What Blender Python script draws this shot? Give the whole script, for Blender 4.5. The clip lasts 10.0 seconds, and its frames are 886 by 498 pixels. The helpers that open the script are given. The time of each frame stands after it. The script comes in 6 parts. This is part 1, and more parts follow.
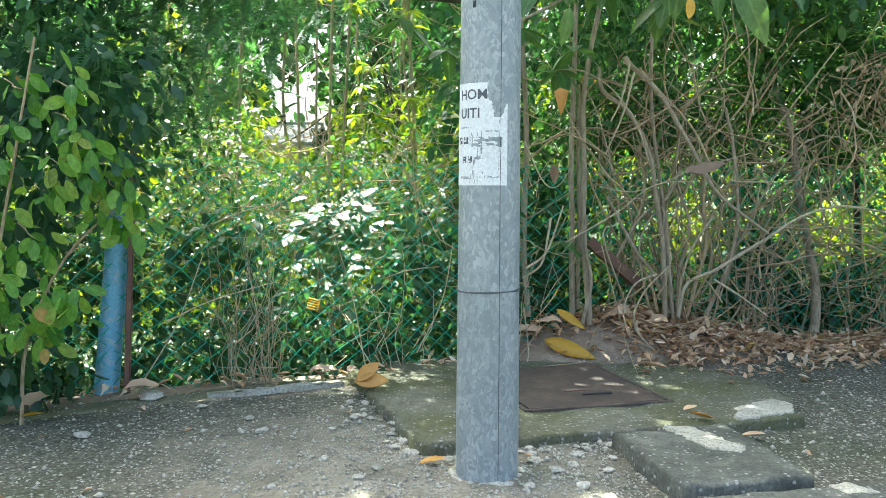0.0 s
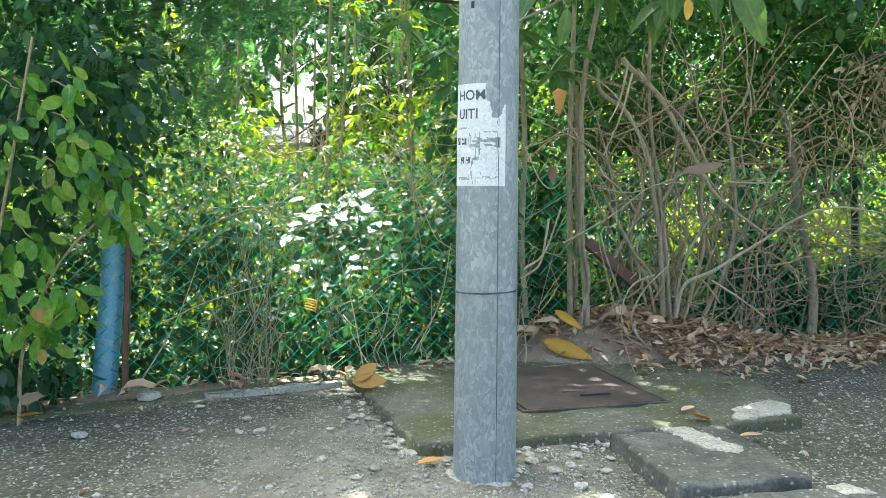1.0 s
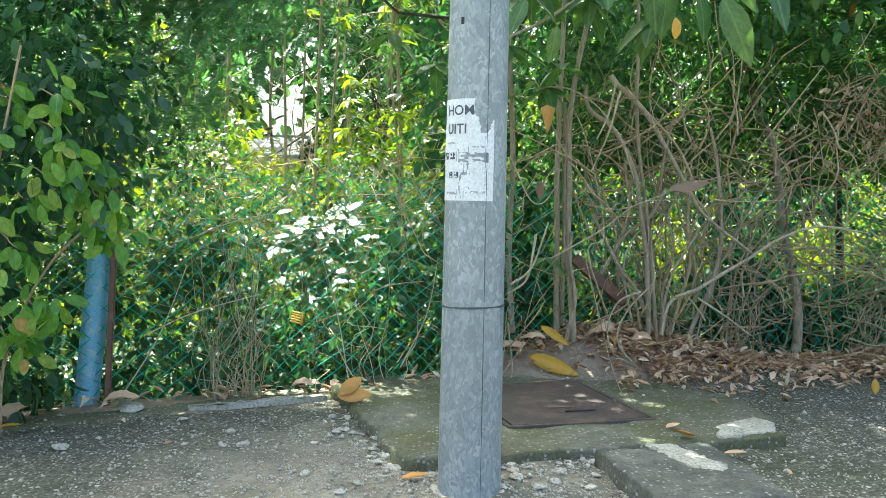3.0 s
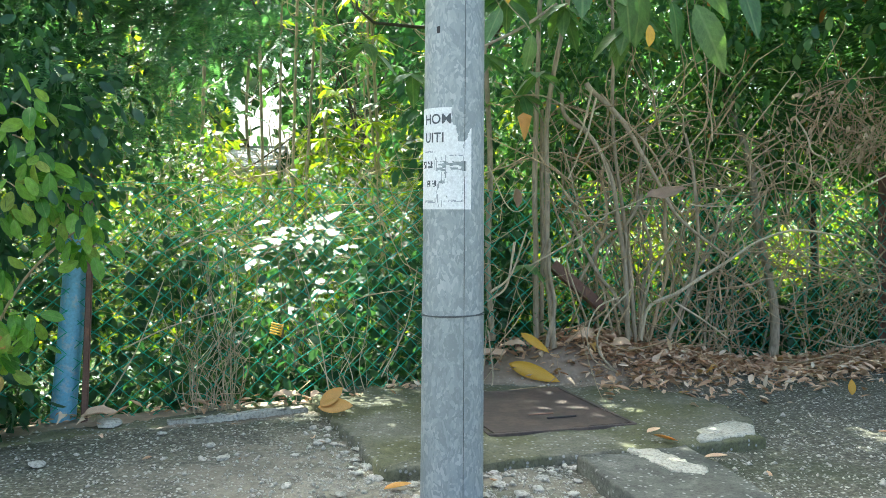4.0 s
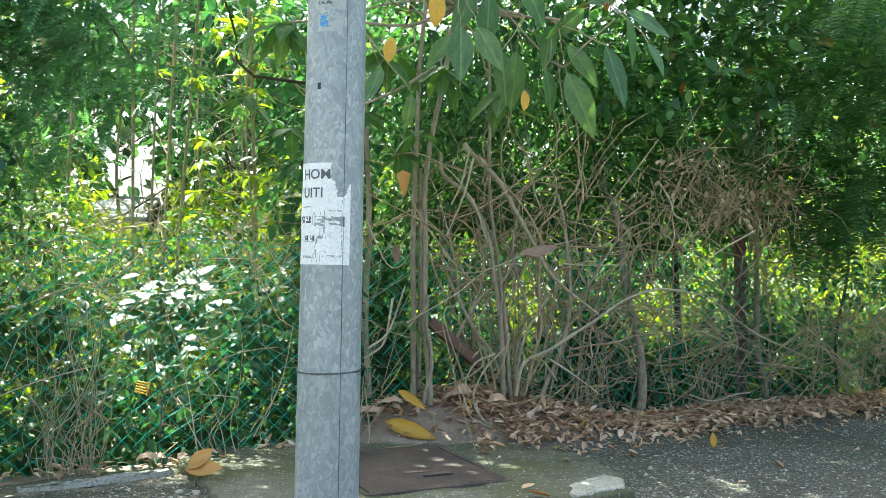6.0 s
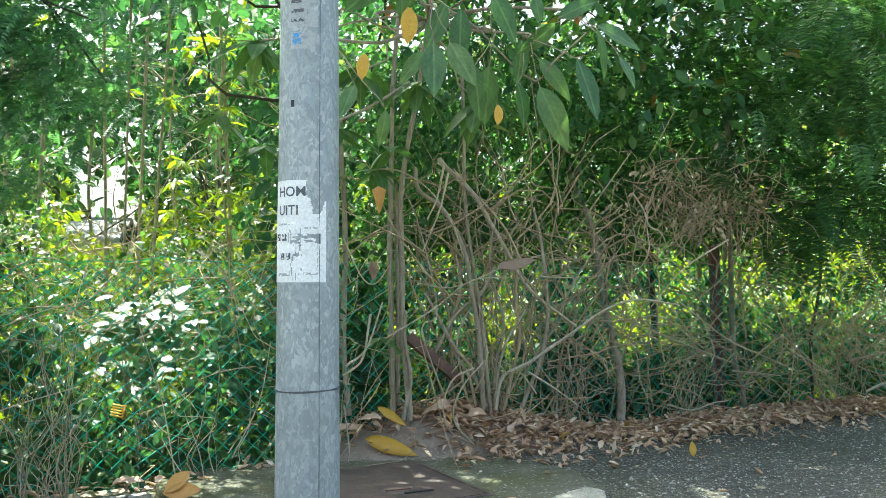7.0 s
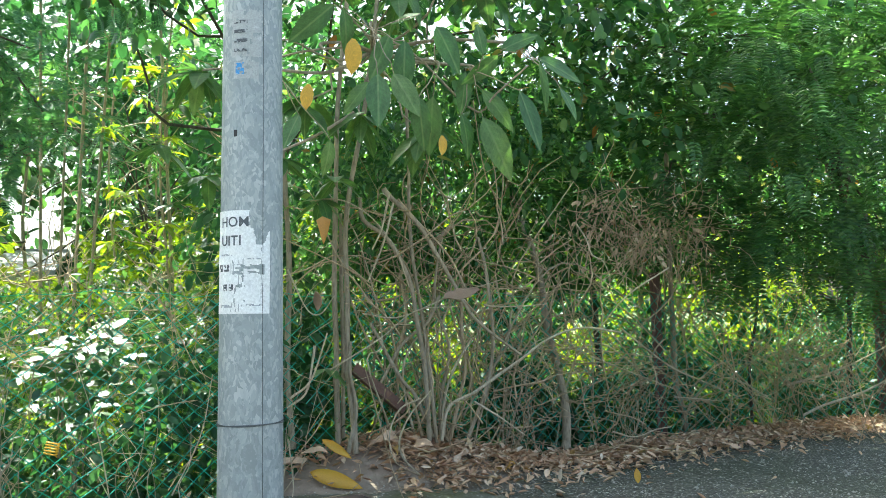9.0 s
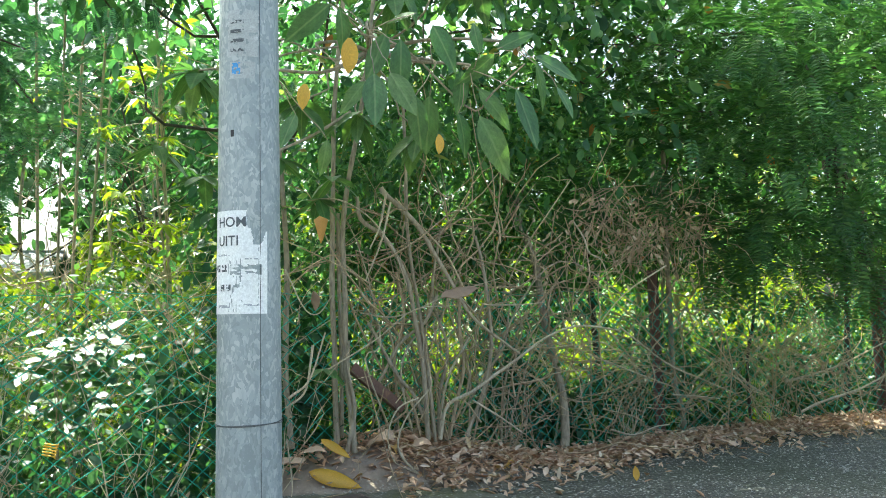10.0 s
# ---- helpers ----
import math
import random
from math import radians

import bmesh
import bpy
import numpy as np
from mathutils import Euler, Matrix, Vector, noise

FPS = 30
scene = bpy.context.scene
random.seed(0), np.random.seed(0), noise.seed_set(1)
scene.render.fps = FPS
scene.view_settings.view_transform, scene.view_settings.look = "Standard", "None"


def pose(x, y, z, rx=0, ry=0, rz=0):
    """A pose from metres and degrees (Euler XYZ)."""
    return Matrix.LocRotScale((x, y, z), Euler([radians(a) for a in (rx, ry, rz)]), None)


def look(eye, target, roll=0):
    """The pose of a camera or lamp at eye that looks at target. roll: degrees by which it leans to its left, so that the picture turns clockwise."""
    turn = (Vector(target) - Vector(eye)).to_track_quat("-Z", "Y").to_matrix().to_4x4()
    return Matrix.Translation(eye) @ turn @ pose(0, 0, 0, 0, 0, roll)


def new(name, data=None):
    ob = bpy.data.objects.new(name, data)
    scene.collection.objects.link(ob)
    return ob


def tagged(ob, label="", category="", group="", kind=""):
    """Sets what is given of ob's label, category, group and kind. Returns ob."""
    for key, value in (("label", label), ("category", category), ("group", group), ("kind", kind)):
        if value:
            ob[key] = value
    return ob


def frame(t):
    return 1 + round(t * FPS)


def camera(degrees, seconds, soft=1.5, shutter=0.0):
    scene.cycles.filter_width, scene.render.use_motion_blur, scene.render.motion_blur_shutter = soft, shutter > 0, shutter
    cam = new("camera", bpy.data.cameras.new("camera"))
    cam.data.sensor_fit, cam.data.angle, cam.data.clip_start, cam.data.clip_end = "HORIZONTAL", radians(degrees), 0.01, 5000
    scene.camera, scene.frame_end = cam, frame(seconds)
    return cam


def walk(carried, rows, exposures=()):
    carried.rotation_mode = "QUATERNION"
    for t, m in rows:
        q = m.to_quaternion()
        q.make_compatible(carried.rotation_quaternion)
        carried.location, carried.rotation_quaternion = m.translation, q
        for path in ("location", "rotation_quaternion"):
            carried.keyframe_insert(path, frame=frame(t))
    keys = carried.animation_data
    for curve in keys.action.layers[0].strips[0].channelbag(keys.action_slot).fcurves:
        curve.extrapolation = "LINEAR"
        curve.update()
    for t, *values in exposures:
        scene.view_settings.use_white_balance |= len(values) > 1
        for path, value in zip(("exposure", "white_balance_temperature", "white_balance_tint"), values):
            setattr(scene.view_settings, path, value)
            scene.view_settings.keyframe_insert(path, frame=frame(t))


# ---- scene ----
cam = camera(55.0, 10.0, soft=0.8)
EYE = (0.0, 0.0, 0.89)
ROWS = [
    (0, 85.78, -0.3, 0.0),
    (0.5, 85.82, -0.14, -0.12),
    (1, 85.82, -0.37, -0.13),
    (1.5, 85.85, -0.37, -0.22),
    (2, 86.03, -0.55, -0.26),
    (2.5, 86.35, -1.13, -0.42),
    (4, 87.4, -0.35, -2.4),
    (4.5, 87.4, -0.31, -3.39),
    (5, 87.7, -0.28, -5.75),
    (5.5, 89.32, -0.16, -8.16),
    (6, 91.28, -1.1, -10.57),
    (7.5, 92.72, 0.64, -13.03),
    (8, 93.76, 0.62, -14.35),
    (8.5, 94.3, 0.1, -15.31),
    (9, 94.28, 0.63, -15.77),
    (9.5, 94.25, 1.01, -15.82),
    (10, 94.21, 0.97, -15.91),
]
walk(cam, [(t, pose(*EYE, rx, ry, rz)) for t, rx, ry, rz in ROWS], exposures=[(0.0, 2.28, 6090, -4.3), (10.0, 2.19, 6090, -4.3)])

# ---- world, sun, exposure ----
SUN_EL, SUN_AZ = radians(58), radians(-28)  # azimuth from +y towards +x
world = bpy.data.worlds.new("world")
scene.world = world
world.use_nodes = True
wn = world.node_tree
sky = wn.nodes.new("ShaderNodeTexSky")
sky.sky_type, sky.sun_disc, sky.sun_elevation, sky.sun_rotation = "NISHITA", False, SUN_EL, SUN_AZ
sky.air_density, sky.dust_density, sky.ozone_density = 0.7, 7.0, 0.6
wn.links.new(sky.outputs[0], wn.nodes["Background"].inputs[0])
wn.nodes["Background"].inputs[1].default_value = 0.15
sun_data = bpy.data.lights.new("sun", "SUN")
sun_data.energy, sun_data.angle, sun_data.color = 4.3, radians(0.53), (1.0, 0.95, 0.86)
sun = new("sun", sun_data)
sun.matrix_world = look((math.sin(SUN_AZ) * math.cos(SUN_EL) * 30, math.cos(SUN_AZ) * math.cos(SUN_EL) * 30, math.sin(SUN_EL) * 30), (0, 0, 0))

# ---- materials ----
rng = np.random.default_rng(7)


def node_material(name):
    m = bpy.data.materials.new(name)
    m.use_nodes = True
    t = m.node_tree
    return m, t, t.nodes["Principled BSDF"]


def link(t, a, b):
    t.links.new(a, b)


def tex_noise(t, scale, detail=4.0, rough=0.6, vec=None, distortion=0.0):
    n = t.nodes.new("ShaderNodeTexNoise")
    n.inputs["Scale"].default_value, n.inputs["Detail"].default_value = scale, detail
    n.inputs["Roughness"].default_value, n.inputs["Distortion"].default_value = rough, distortion
    if vec is not None:
        link(t, vec, n.inputs["Vector"])
    return n


def ramp(t, fac, stops, constant=False):
    r = t.nodes.new("ShaderNodeValToRGB")
    el = r.color_ramp.elements
    while len(el) < len(stops):
        el.new(0.5)
    for e, (p, c) in zip(el, stops):
        e.position, e.color = p, (*c, 1.0)
    if constant:
        r.color_ramp.interpolation = "CONSTANT"
    link(t, fac, r.inputs[0])
    return r.outputs[0]


def mix(t, fac, a, b, kind="MIX"):
    n = t.nodes.new("ShaderNodeMix")
    n.data_type, n.blend_type = "RGBA", kind
    for sock, v in ((n.inputs[0], fac), (n.inputs[6], a), (n.inputs[7], b)):
        if isinstance(v, (int, float)):
            sock.default_value = v
        elif isinstance(v, tuple):
            sock.default_value = (*v, 1.0)
        else:
            link(t, v, sock)
    return n.outputs[2]


def grey(v):
    return (v, v, v)


def bump(t, p, height, strength, distance=0.01):
    b = t.nodes.new("ShaderNodeBump")
    b.inputs["Strength"].default_value, b.inputs["Distance"].default_value = strength, distance
    link(t, height, b.inputs["Height"])
    link(t, b.outputs[0], p.inputs["Normal"])


def coords(t):
    return t.nodes.new("ShaderNodeNewGeometry").outputs["Position"]


def leaf_material(name, stops, trans=0.45, rough=0.36, trans_gain=(1.3, 1.5, 0.65), spec=0.5, single=False):
    """Leaf: per-leaf colour, small mottling, light through the blade."""
    m, t, p = node_material(name)
    geo = t.nodes.new("ShaderNodeNewGeometry")
    base = ramp(t, t.nodes.new("ShaderNodeObjectInfo").outputs["Random"] if single else geo.outputs["Random Per Island"], stops)
    n = tex_noise(t, 35.0, 3.0)
    base = mix(t, 0.35, base, ramp(t, n.outputs[0], [(0.3, grey(0.45)), (0.7, grey(1.35))]), "MULTIPLY")
    if single:  # pale midrib and faint side veins
        oc = t.nodes.new("ShaderNodeTexCoord").outputs["Object"]
        sx = t.nodes.new("ShaderNodeSeparateXYZ")
        link(t, oc, sx.inputs[0])
        ab = t.nodes.new("ShaderNodeMath")
        ab.operation = "ABSOLUTE"
        link(t, sx.outputs[1], ab.inputs[0])
        rib = ramp(t, ab.outputs[0], [(0.0, grey(0.35)), (0.010, grey(0.28)), (0.022, grey(0.0))])
        wv = t.nodes.new("ShaderNodeMath")
        wv.operation = "MULTIPLY_ADD"
        wv.inputs[1].default_value = -0.9
        link(t, ab.outputs[0], wv.inputs[0])
        link(t, sx.outputs[0], wv.inputs[2])
        sn = t.nodes.new("ShaderNodeMath")
        sn.operation = "SINE"
        ms = t.nodes.new("ShaderNodeMath")
        ms.operation = "MULTIPLY"
        ms.inputs[1].default_value = 62.0
        link(t, wv.outputs[0], ms.inputs[0])
        link(t, ms.outputs[0], sn.inputs[0])
        vein = ramp(t, sn.outputs[0], [(0.0, grey(0.96)), (0.7, grey(0.98)), (1.0, grey(1.07))])
        base = mix(t, 1.0, base, vein, "MULTIPLY")
        base = mix(t, rib, base, (0.30, 0.40, 0.16))
        blotch = tex_noise(t, 4.0, 4.0, 0.6)
        base = mix(t, 1.0, base, ramp(t, blotch.outputs[0], [(0.3, grey(0.7)), (0.7, grey(1.2))]), "MULTIPLY")
        bump(t, p, sn.outputs[0], 0.1, 0.002)
    link(t, base, p.inputs["Base Color"])
    p.inputs["Roughness"].default_value = rough
    p.inputs["Specular IOR Level"].default_value = spec
    tr = t.nodes.new("ShaderNodeBsdfTranslucent")
    link(t, mix(t, 1.0, base, trans_gain, "MULTIPLY"), tr.inputs[0])
    mx = t.nodes.new("ShaderNodeMixShader")
    mx.inputs[0].default_value = trans
    link(t, p.outputs[0], mx.inputs[1])
    link(t, tr.outputs[0], mx.inputs[2])
    link(t, mx.outputs[0], t.nodes["Material Output"].inputs[0])
    return m


LEAF_BROAD = leaf_material("leaf_broad", [(0.0, (0.05, 0.13, 0.053)), (0.45, (0.085, 0.2, 0.076)), (0.85, (0.15, 0.28, 0.09)), (0.975, (0.22, 0.3, 0.098)), (1.0, (0.42, 0.17, 0.05))])
LEAF_SHOOT = leaf_material("leaf_shoot", [(0.0, (0.09, 0.23, 0.04)), (0.4, (0.18, 0.37, 0.06)), (0.8, (0.28, 0.47, 0.08)), (0.97, (0.36, 0.45, 0.09)), (1.0, (0.45, 0.18, 0.05))], rough=0.42, spec=0.35, single=True)
LEAF_FEATHER = leaf_material("leaf_feather", [(0.0, (0.05, 0.12, 0.048)), (0.6, (0.082, 0.175, 0.064)), (1.0, (0.125, 0.22, 0.072))], rough=0.4, spec=0.35)
LEAF_GLOSSY = leaf_material("leaf_glossy", [(0.0, (0.06, 0.15, 0.05)), (1.0, (0.12, 0.24, 0.07))], rough=0.34, spec=0.9, single=True)
LEAF_DARK = leaf_material("leaf_dark", [(0.0, (0.03, 0.085, 0.047)), (0.6, (0.05, 0.13, 0.062)), (1.0, (0.085, 0.18, 0.076))])
LEAF_SMALL = leaf_material("leaf_small", [(0.0, (0.025, 0.065, 0.028)), (0.5, (0.05, 0.115, 0.045)), (0.88, (0.10, 0.175, 0.06)), (1.0, (0.24, 0.2, 0.09))], rough=0.33, spec=0.5)
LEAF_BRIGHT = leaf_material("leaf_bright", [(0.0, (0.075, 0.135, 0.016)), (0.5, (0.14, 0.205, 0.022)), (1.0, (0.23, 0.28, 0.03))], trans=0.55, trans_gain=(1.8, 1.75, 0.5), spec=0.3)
LEAF_FINE = leaf_material("leaf_fine", [(0.0, (0.085, 0.21, 0.115)), (0.6, (0.135, 0.29, 0.145)), (1.0, (0.19, 0.35, 0.16))], rough=0.42)
LEAF_LONG_ONE = leaf_material("leaf_long_single", [(0.0, (0.08, 0.17, 0.055)), (0.6, (0.115, 0.22, 0.07)), (1.0, (0.16, 0.26, 0.075))], rough=0.32, trans=0.35, single=True)
LEAF_YELLOW = leaf_material("leaf_yellow", [(0.0, (0.68, 0.40, 0.05)), (1.0, (0.74, 0.46, 0.06))], rough=0.45, trans=0.3, trans_gain=(1.2, 1.0, 0.4))
LEAF_ORANGE = leaf_material("leaf_orange", [(0.0, (0.66, 0.33, 0.08)), (1.0, (0.72, 0.42, 0.11))], rough=0.5, trans=0.25, trans_gain=(1.2, 0.9, 0.5))
LEAF_BROWN = leaf_material("leaf_brown", [(0.0, (0.28, 0.19, 0.125)), (1.0, (0.36, 0.25, 0.165))], rough=0.65, trans=0.12, trans_gain=(1.1, 0.9, 0.7), spec=0.3)
LEAF_DEAD = leaf_material("leaf_dead", [(0.0, (0.44, 0.27, 0.16)), (0.35, (0.62, 0.41, 0.25)), (0.7, (0.76, 0.55, 0.37)), (0.93, (0.82, 0.69, 0.51)), (1.0, (0.50, 0.30, 0.07))], rough=0.65, trans=0.12, trans_gain=(1.1, 0.9, 0.7), spec=0.3)


def bark_material(name, c1, c2, c3, scale=9.0):
    m, t, p = node_material(name)
    tc = t.nodes.new("ShaderNodeTexCoord")
    mp = t.nodes.new("ShaderNodeMapping")
    mp.inputs["Scale"].default_value = (1, 1, 0.25)
    link(t, tc.outputs["Object"], mp.inputs[0])
    n1 = tex_noise(t, scale, 3.0, 0.6, mp.outputs[0])
    n2 = tex_noise(t, scale * 9, 5.0, 0.65, mp.outputs[0])
    base = mix(t, ramp(t, n1.outputs[0], [(0.35, grey(0)), (0.65, grey(1))]), c1, c2)
    base = mix(t, ramp(t, n2.outputs[0], [(0.45, grey(0)), (0.62, grey(0.7))]), base, c3)
    link(t, base, p.inputs["Base Color"])
    p.inputs["Roughness"].default_value = 0.85
    bump(t, p, n2.outputs[0], 0.7, 0.006)
    return m


BARK = bark_material("bark_grey_brown", (0.33, 0.27, 0.175), (0.45, 0.375, 0.26), (0.20, 0.155, 0.10))
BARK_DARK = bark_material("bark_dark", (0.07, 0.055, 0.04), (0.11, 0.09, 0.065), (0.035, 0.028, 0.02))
TWIG = bark_material("dry_twig", (0.40, 0.30, 0.17), (0.56, 0.43, 0.27), (0.24, 0.17, 0.10), 14.0)
VINE = bark_material("pale_vine", (0.46, 0.385, 0.25), (0.58, 0.50, 0.35), (0.28, 0.22, 0.135), 14.0)


def ground_material():
    m, t, p = node_material("weathered_ground")
    pos = coords(t)
    big = tex_noise(t, 1.1, 5.0, 0.62, pos)
    mid = tex_noise(t, 5.0, 5.0, 0.65, pos)
    fine = tex_noise(t, 60.0, 4.0, 0.7, pos)
    v1 = t.nodes.new("ShaderNodeTexVoronoi")
    v1.inputs["Scale"].default_value = 75.0
    v2 = t.nodes.new("ShaderNodeTexVoronoi")
    v2.inputs["Scale"].default_value = 28.0
    for v in (v1, v2):
        link(t, pos, v.inputs["Vector"])
    asphalt = ramp(t, fine.outputs[0], [(0.3, (0.022, 0.022, 0.014)), (0.48, (0.065, 0.064, 0.044)), (0.66, (0.21, 0.20, 0.145))])
    sep = t.nodes.new("ShaderNodeSeparateColor")
    link(t, v1.outputs["Color"], sep.inputs[0])
    stone = ramp(t, sep.outputs[0], [(0.0, grey(0.0)), (0.62, grey(0.0)), (0.66, grey(1.0))])
    dot = ramp(t, v1.outputs["Distance"], [(0.28, grey(1.0)), (0.4, grey(0.0))])
    asphalt = mix(t, mix(t, 1.0, stone, dot, "MULTIPLY"), asphalt, (0.40, 0.40, 0.36))
    sep2 = t.nodes.new("ShaderNodeSeparateColor")
    link(t, v2.outputs["Color"], sep2.inputs[0])
    chip = mix(t, 1.0, ramp(t, sep2.outputs[0], [(0.66, grey(0.0)), (0.69, grey(1.0))]), ramp(t, v2.outputs["Distance"], [(0.16, grey(1.0)), (0.27, grey(0.0))]), "MULTIPLY")
    asphalt = mix(t, chip, asphalt, (0.58, 0.56, 0.46))
    dirt = ramp(t, mid.outputs[0], [(0.25, (0.17, 0.15, 0.105)), (0.5, (0.32, 0.285, 0.21)), (0.75, (0.50, 0.45, 0.35))])
    dirt = mix(t, ramp(t, fine.outputs[0], [(0.3, grey(0.55)), (0.7, grey(0.0))]), dirt, (0.09, 0.075, 0.055))
    # worn, gravelly ground round the pole; soil at and behind the fence
    d1 = t.nodes.new("ShaderNodeVectorMath")
    d1.operation = "DISTANCE"
    d1.inputs[1].default_value = (-0.12, 2.62, 0.0)
    link(t, pos, d1.inputs[0])
    ad = t.nodes.new("ShaderNodeMath")
    ad.operation = "MULTIPLY_ADD"
    ad.inputs[1].default_value = 1.6
    link(t, mid.outputs[0], ad.inputs[0])
    link(t, d1.outputs["Value"], ad.inputs[2])
    patch = ramp(t, ad.outputs[0], [(0.0, grey(1.0)), (0.68, grey(1.0)), (0.84, grey(0.18)), (1.0, grey(0.08))])
    # ramp works on 0..1, so the distance is scaled first
    sc = t.nodes.new("ShaderNodeMath")
    sc.operation = "MULTIPLY"
    sc.inputs[1].default_value = 0.52
    link(t, ad.outputs[0], sc.inputs[0])
    link(t, sc.outputs[0], patch.node.inputs[0])
    col = mix(t, patch, asphalt, dirt)
    att = t.nodes.new("ShaderNodeAttribute")
    att.attribute_name = "soil"
    soil = ramp(t, mid.outputs[0], [(0.3, (0.26, 0.19, 0.13)), (0.55, (0.42, 0.32, 0.23)), (0.75, (0.54, 0.425, 0.315))])
    col = mix(t, att.outputs["Fac"], col, soil)
    wild = t.nodes.new("ShaderNodeAttribute")
    wild.attribute_name = "grass"
    turf = ramp(t, mid.outputs[0], [(0.3, (0.03, 0.05, 0.012)), (0.55, (0.065, 0.09, 0.022)), (0.75, (0.12, 0.13, 0.045))])
    col = mix(t, wild.outputs["Fac"], col, turf)
    moss = ramp(t, big.outputs[0], [(0.52, grey(0.0)), (0.66, grey(0.6))])
    col = mix(t, moss, col, (0.045, 0.058, 0.022))
    stain = ramp(t, big.outputs[0], [(0.3, grey(0.5)), (0.5, grey(0.0))])
    col = mix(t, stain, col, (0.045, 0.047, 0.04))
    link(t, col, p.inputs["Base Color"])
    p.inputs["Roughness"].default_value = 0.88
    hsum = mix(t, 0.5, fine.outputs[0], v2.outputs["Distance"])
    bump(t, p, hsum, 0.9, 0.014)
    return m


def concrete_material(name, c1, c2, c3, moss_amount, moss_col=(0.06, 0.075, 0.025)):
    m, t, p = node_material(name)
    pos = coords(t)
    big = tex_noise(t, 2.6, 5.0, 0.65, pos)
    mid = tex_noise(t, 14.0, 5.0, 0.7, pos)
    fine = tex_noise(t, 90.0, 3.0, 0.7, pos)
    v = t.nodes.new("ShaderNodeTexVoronoi")
    v.inputs["Scale"].default_value = 62.0
    link(t, pos, v.inputs["Vector"])
    sep = t.nodes.new("ShaderNodeSeparateColor")
    link(t, v.outputs["Color"], sep.inputs[0])
    col = ramp(t, mid.outputs[0], [(0.3, c1), (0.55, c2), (0.78, c3)])
    col = mix(t, ramp(t, big.outputs[0], [(0.5 - moss_amount * 0.3, grey(0.0)), (0.72 - moss_amount * 0.3, grey(0.85))]), col, moss_col)
    agg = mix(t, 1.0, ramp(t, sep.outputs[0], [(0.74, grey(0.0)), (0.78, grey(1.0))]), ramp(t, v.outputs["Distance"], [(0.26, grey(1.0)), (0.42, grey(0.0))]), "MULTIPLY")
    col = mix(t, agg, col, (0.36, 0.36, 0.32))
    col = mix(t, ramp(t, fine.outputs[0], [(0.3, grey(0.6)), (0.55, grey(0.0))]), col, (0.03, 0.03, 0.025))
    link(t, col, p.inputs["Base Color"])
    p.inputs["Roughness"].default_value = 0.9
    bump(t, p, mix(t, 0.5, fine.outputs[0], mid.outputs[0]), 0.8, 0.008)
    return m


GROUND = ground_material()
CONC_MOSS = concrete_material("mossy_concrete", (0.11, 0.106, 0.075), (0.19, 0.182, 0.135), (0.33, 0.32, 0.26), 0.5, (0.11, 0.112, 0.04))
CONC_DARK = concrete_material("dark_weathered_concrete", (0.095, 0.097, 0.08), (0.165, 0.165, 0.135), (0.28, 0.275, 0.23), 0.15, (0.05, 0.055, 0.04))
CONC_PALE = concrete_material("pale_cement", (0.42, 0.395, 0.31), (0.54, 0.51, 0.41), (0.60, 0.575, 0.48), -0.4)
STONE = concrete_material("grey_stone", (0.42, 0.39, 0.32), (0.55, 0.515, 0.43), (0.68, 0.645, 0.56), -0.2)


def galvanised():
    m, t, p = node_material("galvanised_steel")
    tc = t.nodes.new("ShaderNodeTexCoord")
    mp = t.nodes.new("ShaderNodeMapping")
    mp.inputs["Scale"].default_value = (1, 1, 0.55)
    link(t, tc.outputs["Object"], mp.inputs[0])
    nz = tex_noise(t, 22.0, 3.0, 0.5, mp.outputs[0])
    wob = mix(t, 0.06, mp.outputs[0], nz.outputs["Color"])
    v = t.nodes.new("ShaderNodeTexVoronoi")
    v.inputs["Scale"].default_value = 120.0
    link(t, wob, v.inputs["Vector"])
    sep = t.nodes.new("ShaderNodeSeparateColor")
    link(t, v.outputs["Color"], sep.inputs[0])
    big = tex_noise(t, 5.0, 4.0, 0.6, mp.outputs[0])
    fac = mix(t, 0.55, sep.outputs[0], big.outputs[0])
    col = ramp(t, fac, [(0.25, (0.25, 0.285, 0.29)), (0.45, (0.30, 0.335, 0.34)), (0.60, (0.35, 0.385, 0.385)), (0.76, (0.47, 0.495, 0.49))])
    dust = tex_noise(t, 130.0, 3.0, 0.7, mp.outputs[0])
    col = mix(t, ramp(t, dust.outputs[0], [(0.6, grey(0.0)), (0.75, grey(0.45))]), col, (0.62, 0.64, 0.63))
    link(t, col, p.inputs["Base Color"])
    p.inputs["Metallic"].default_value = 0.25
    link(t, ramp(t, fac, [(0.3, grey(0.5)), (0.7, grey(0.66))]), p.inputs["Roughness"])
    bump(t, p, nz.outputs[0], 0.15, 0.002)
    return m


def painted(name, col, worn, rough=0.5, metal=0.0, scale=18.0, lo=0.58):
    m, t, p = node_material(name)
    pos = coords(t)
    n = tex_noise(t, scale, 5.0, 0.7, pos)
    n2 = tex_noise(t, scale * 5, 4.0, 0.7, pos)
    c = mix(t, ramp(t, n.outputs[0], [(lo, grey(0.0)), (lo + 0.08, grey(1.0))]), col, worn)
    c = mix(t, 0.4, c, ramp(t, n2.outputs[0], [(0.3, grey(0.5)), (0.7, grey(1.4))]), "MULTIPLY")
    link(t, c, p.inputs["Base Color"])
    p.inputs["Roughness"].default_value, p.inputs["Metallic"].default_value = rough, metal
    bump(t, p, n2.outputs[0], 0.3, 0.003)
    return m


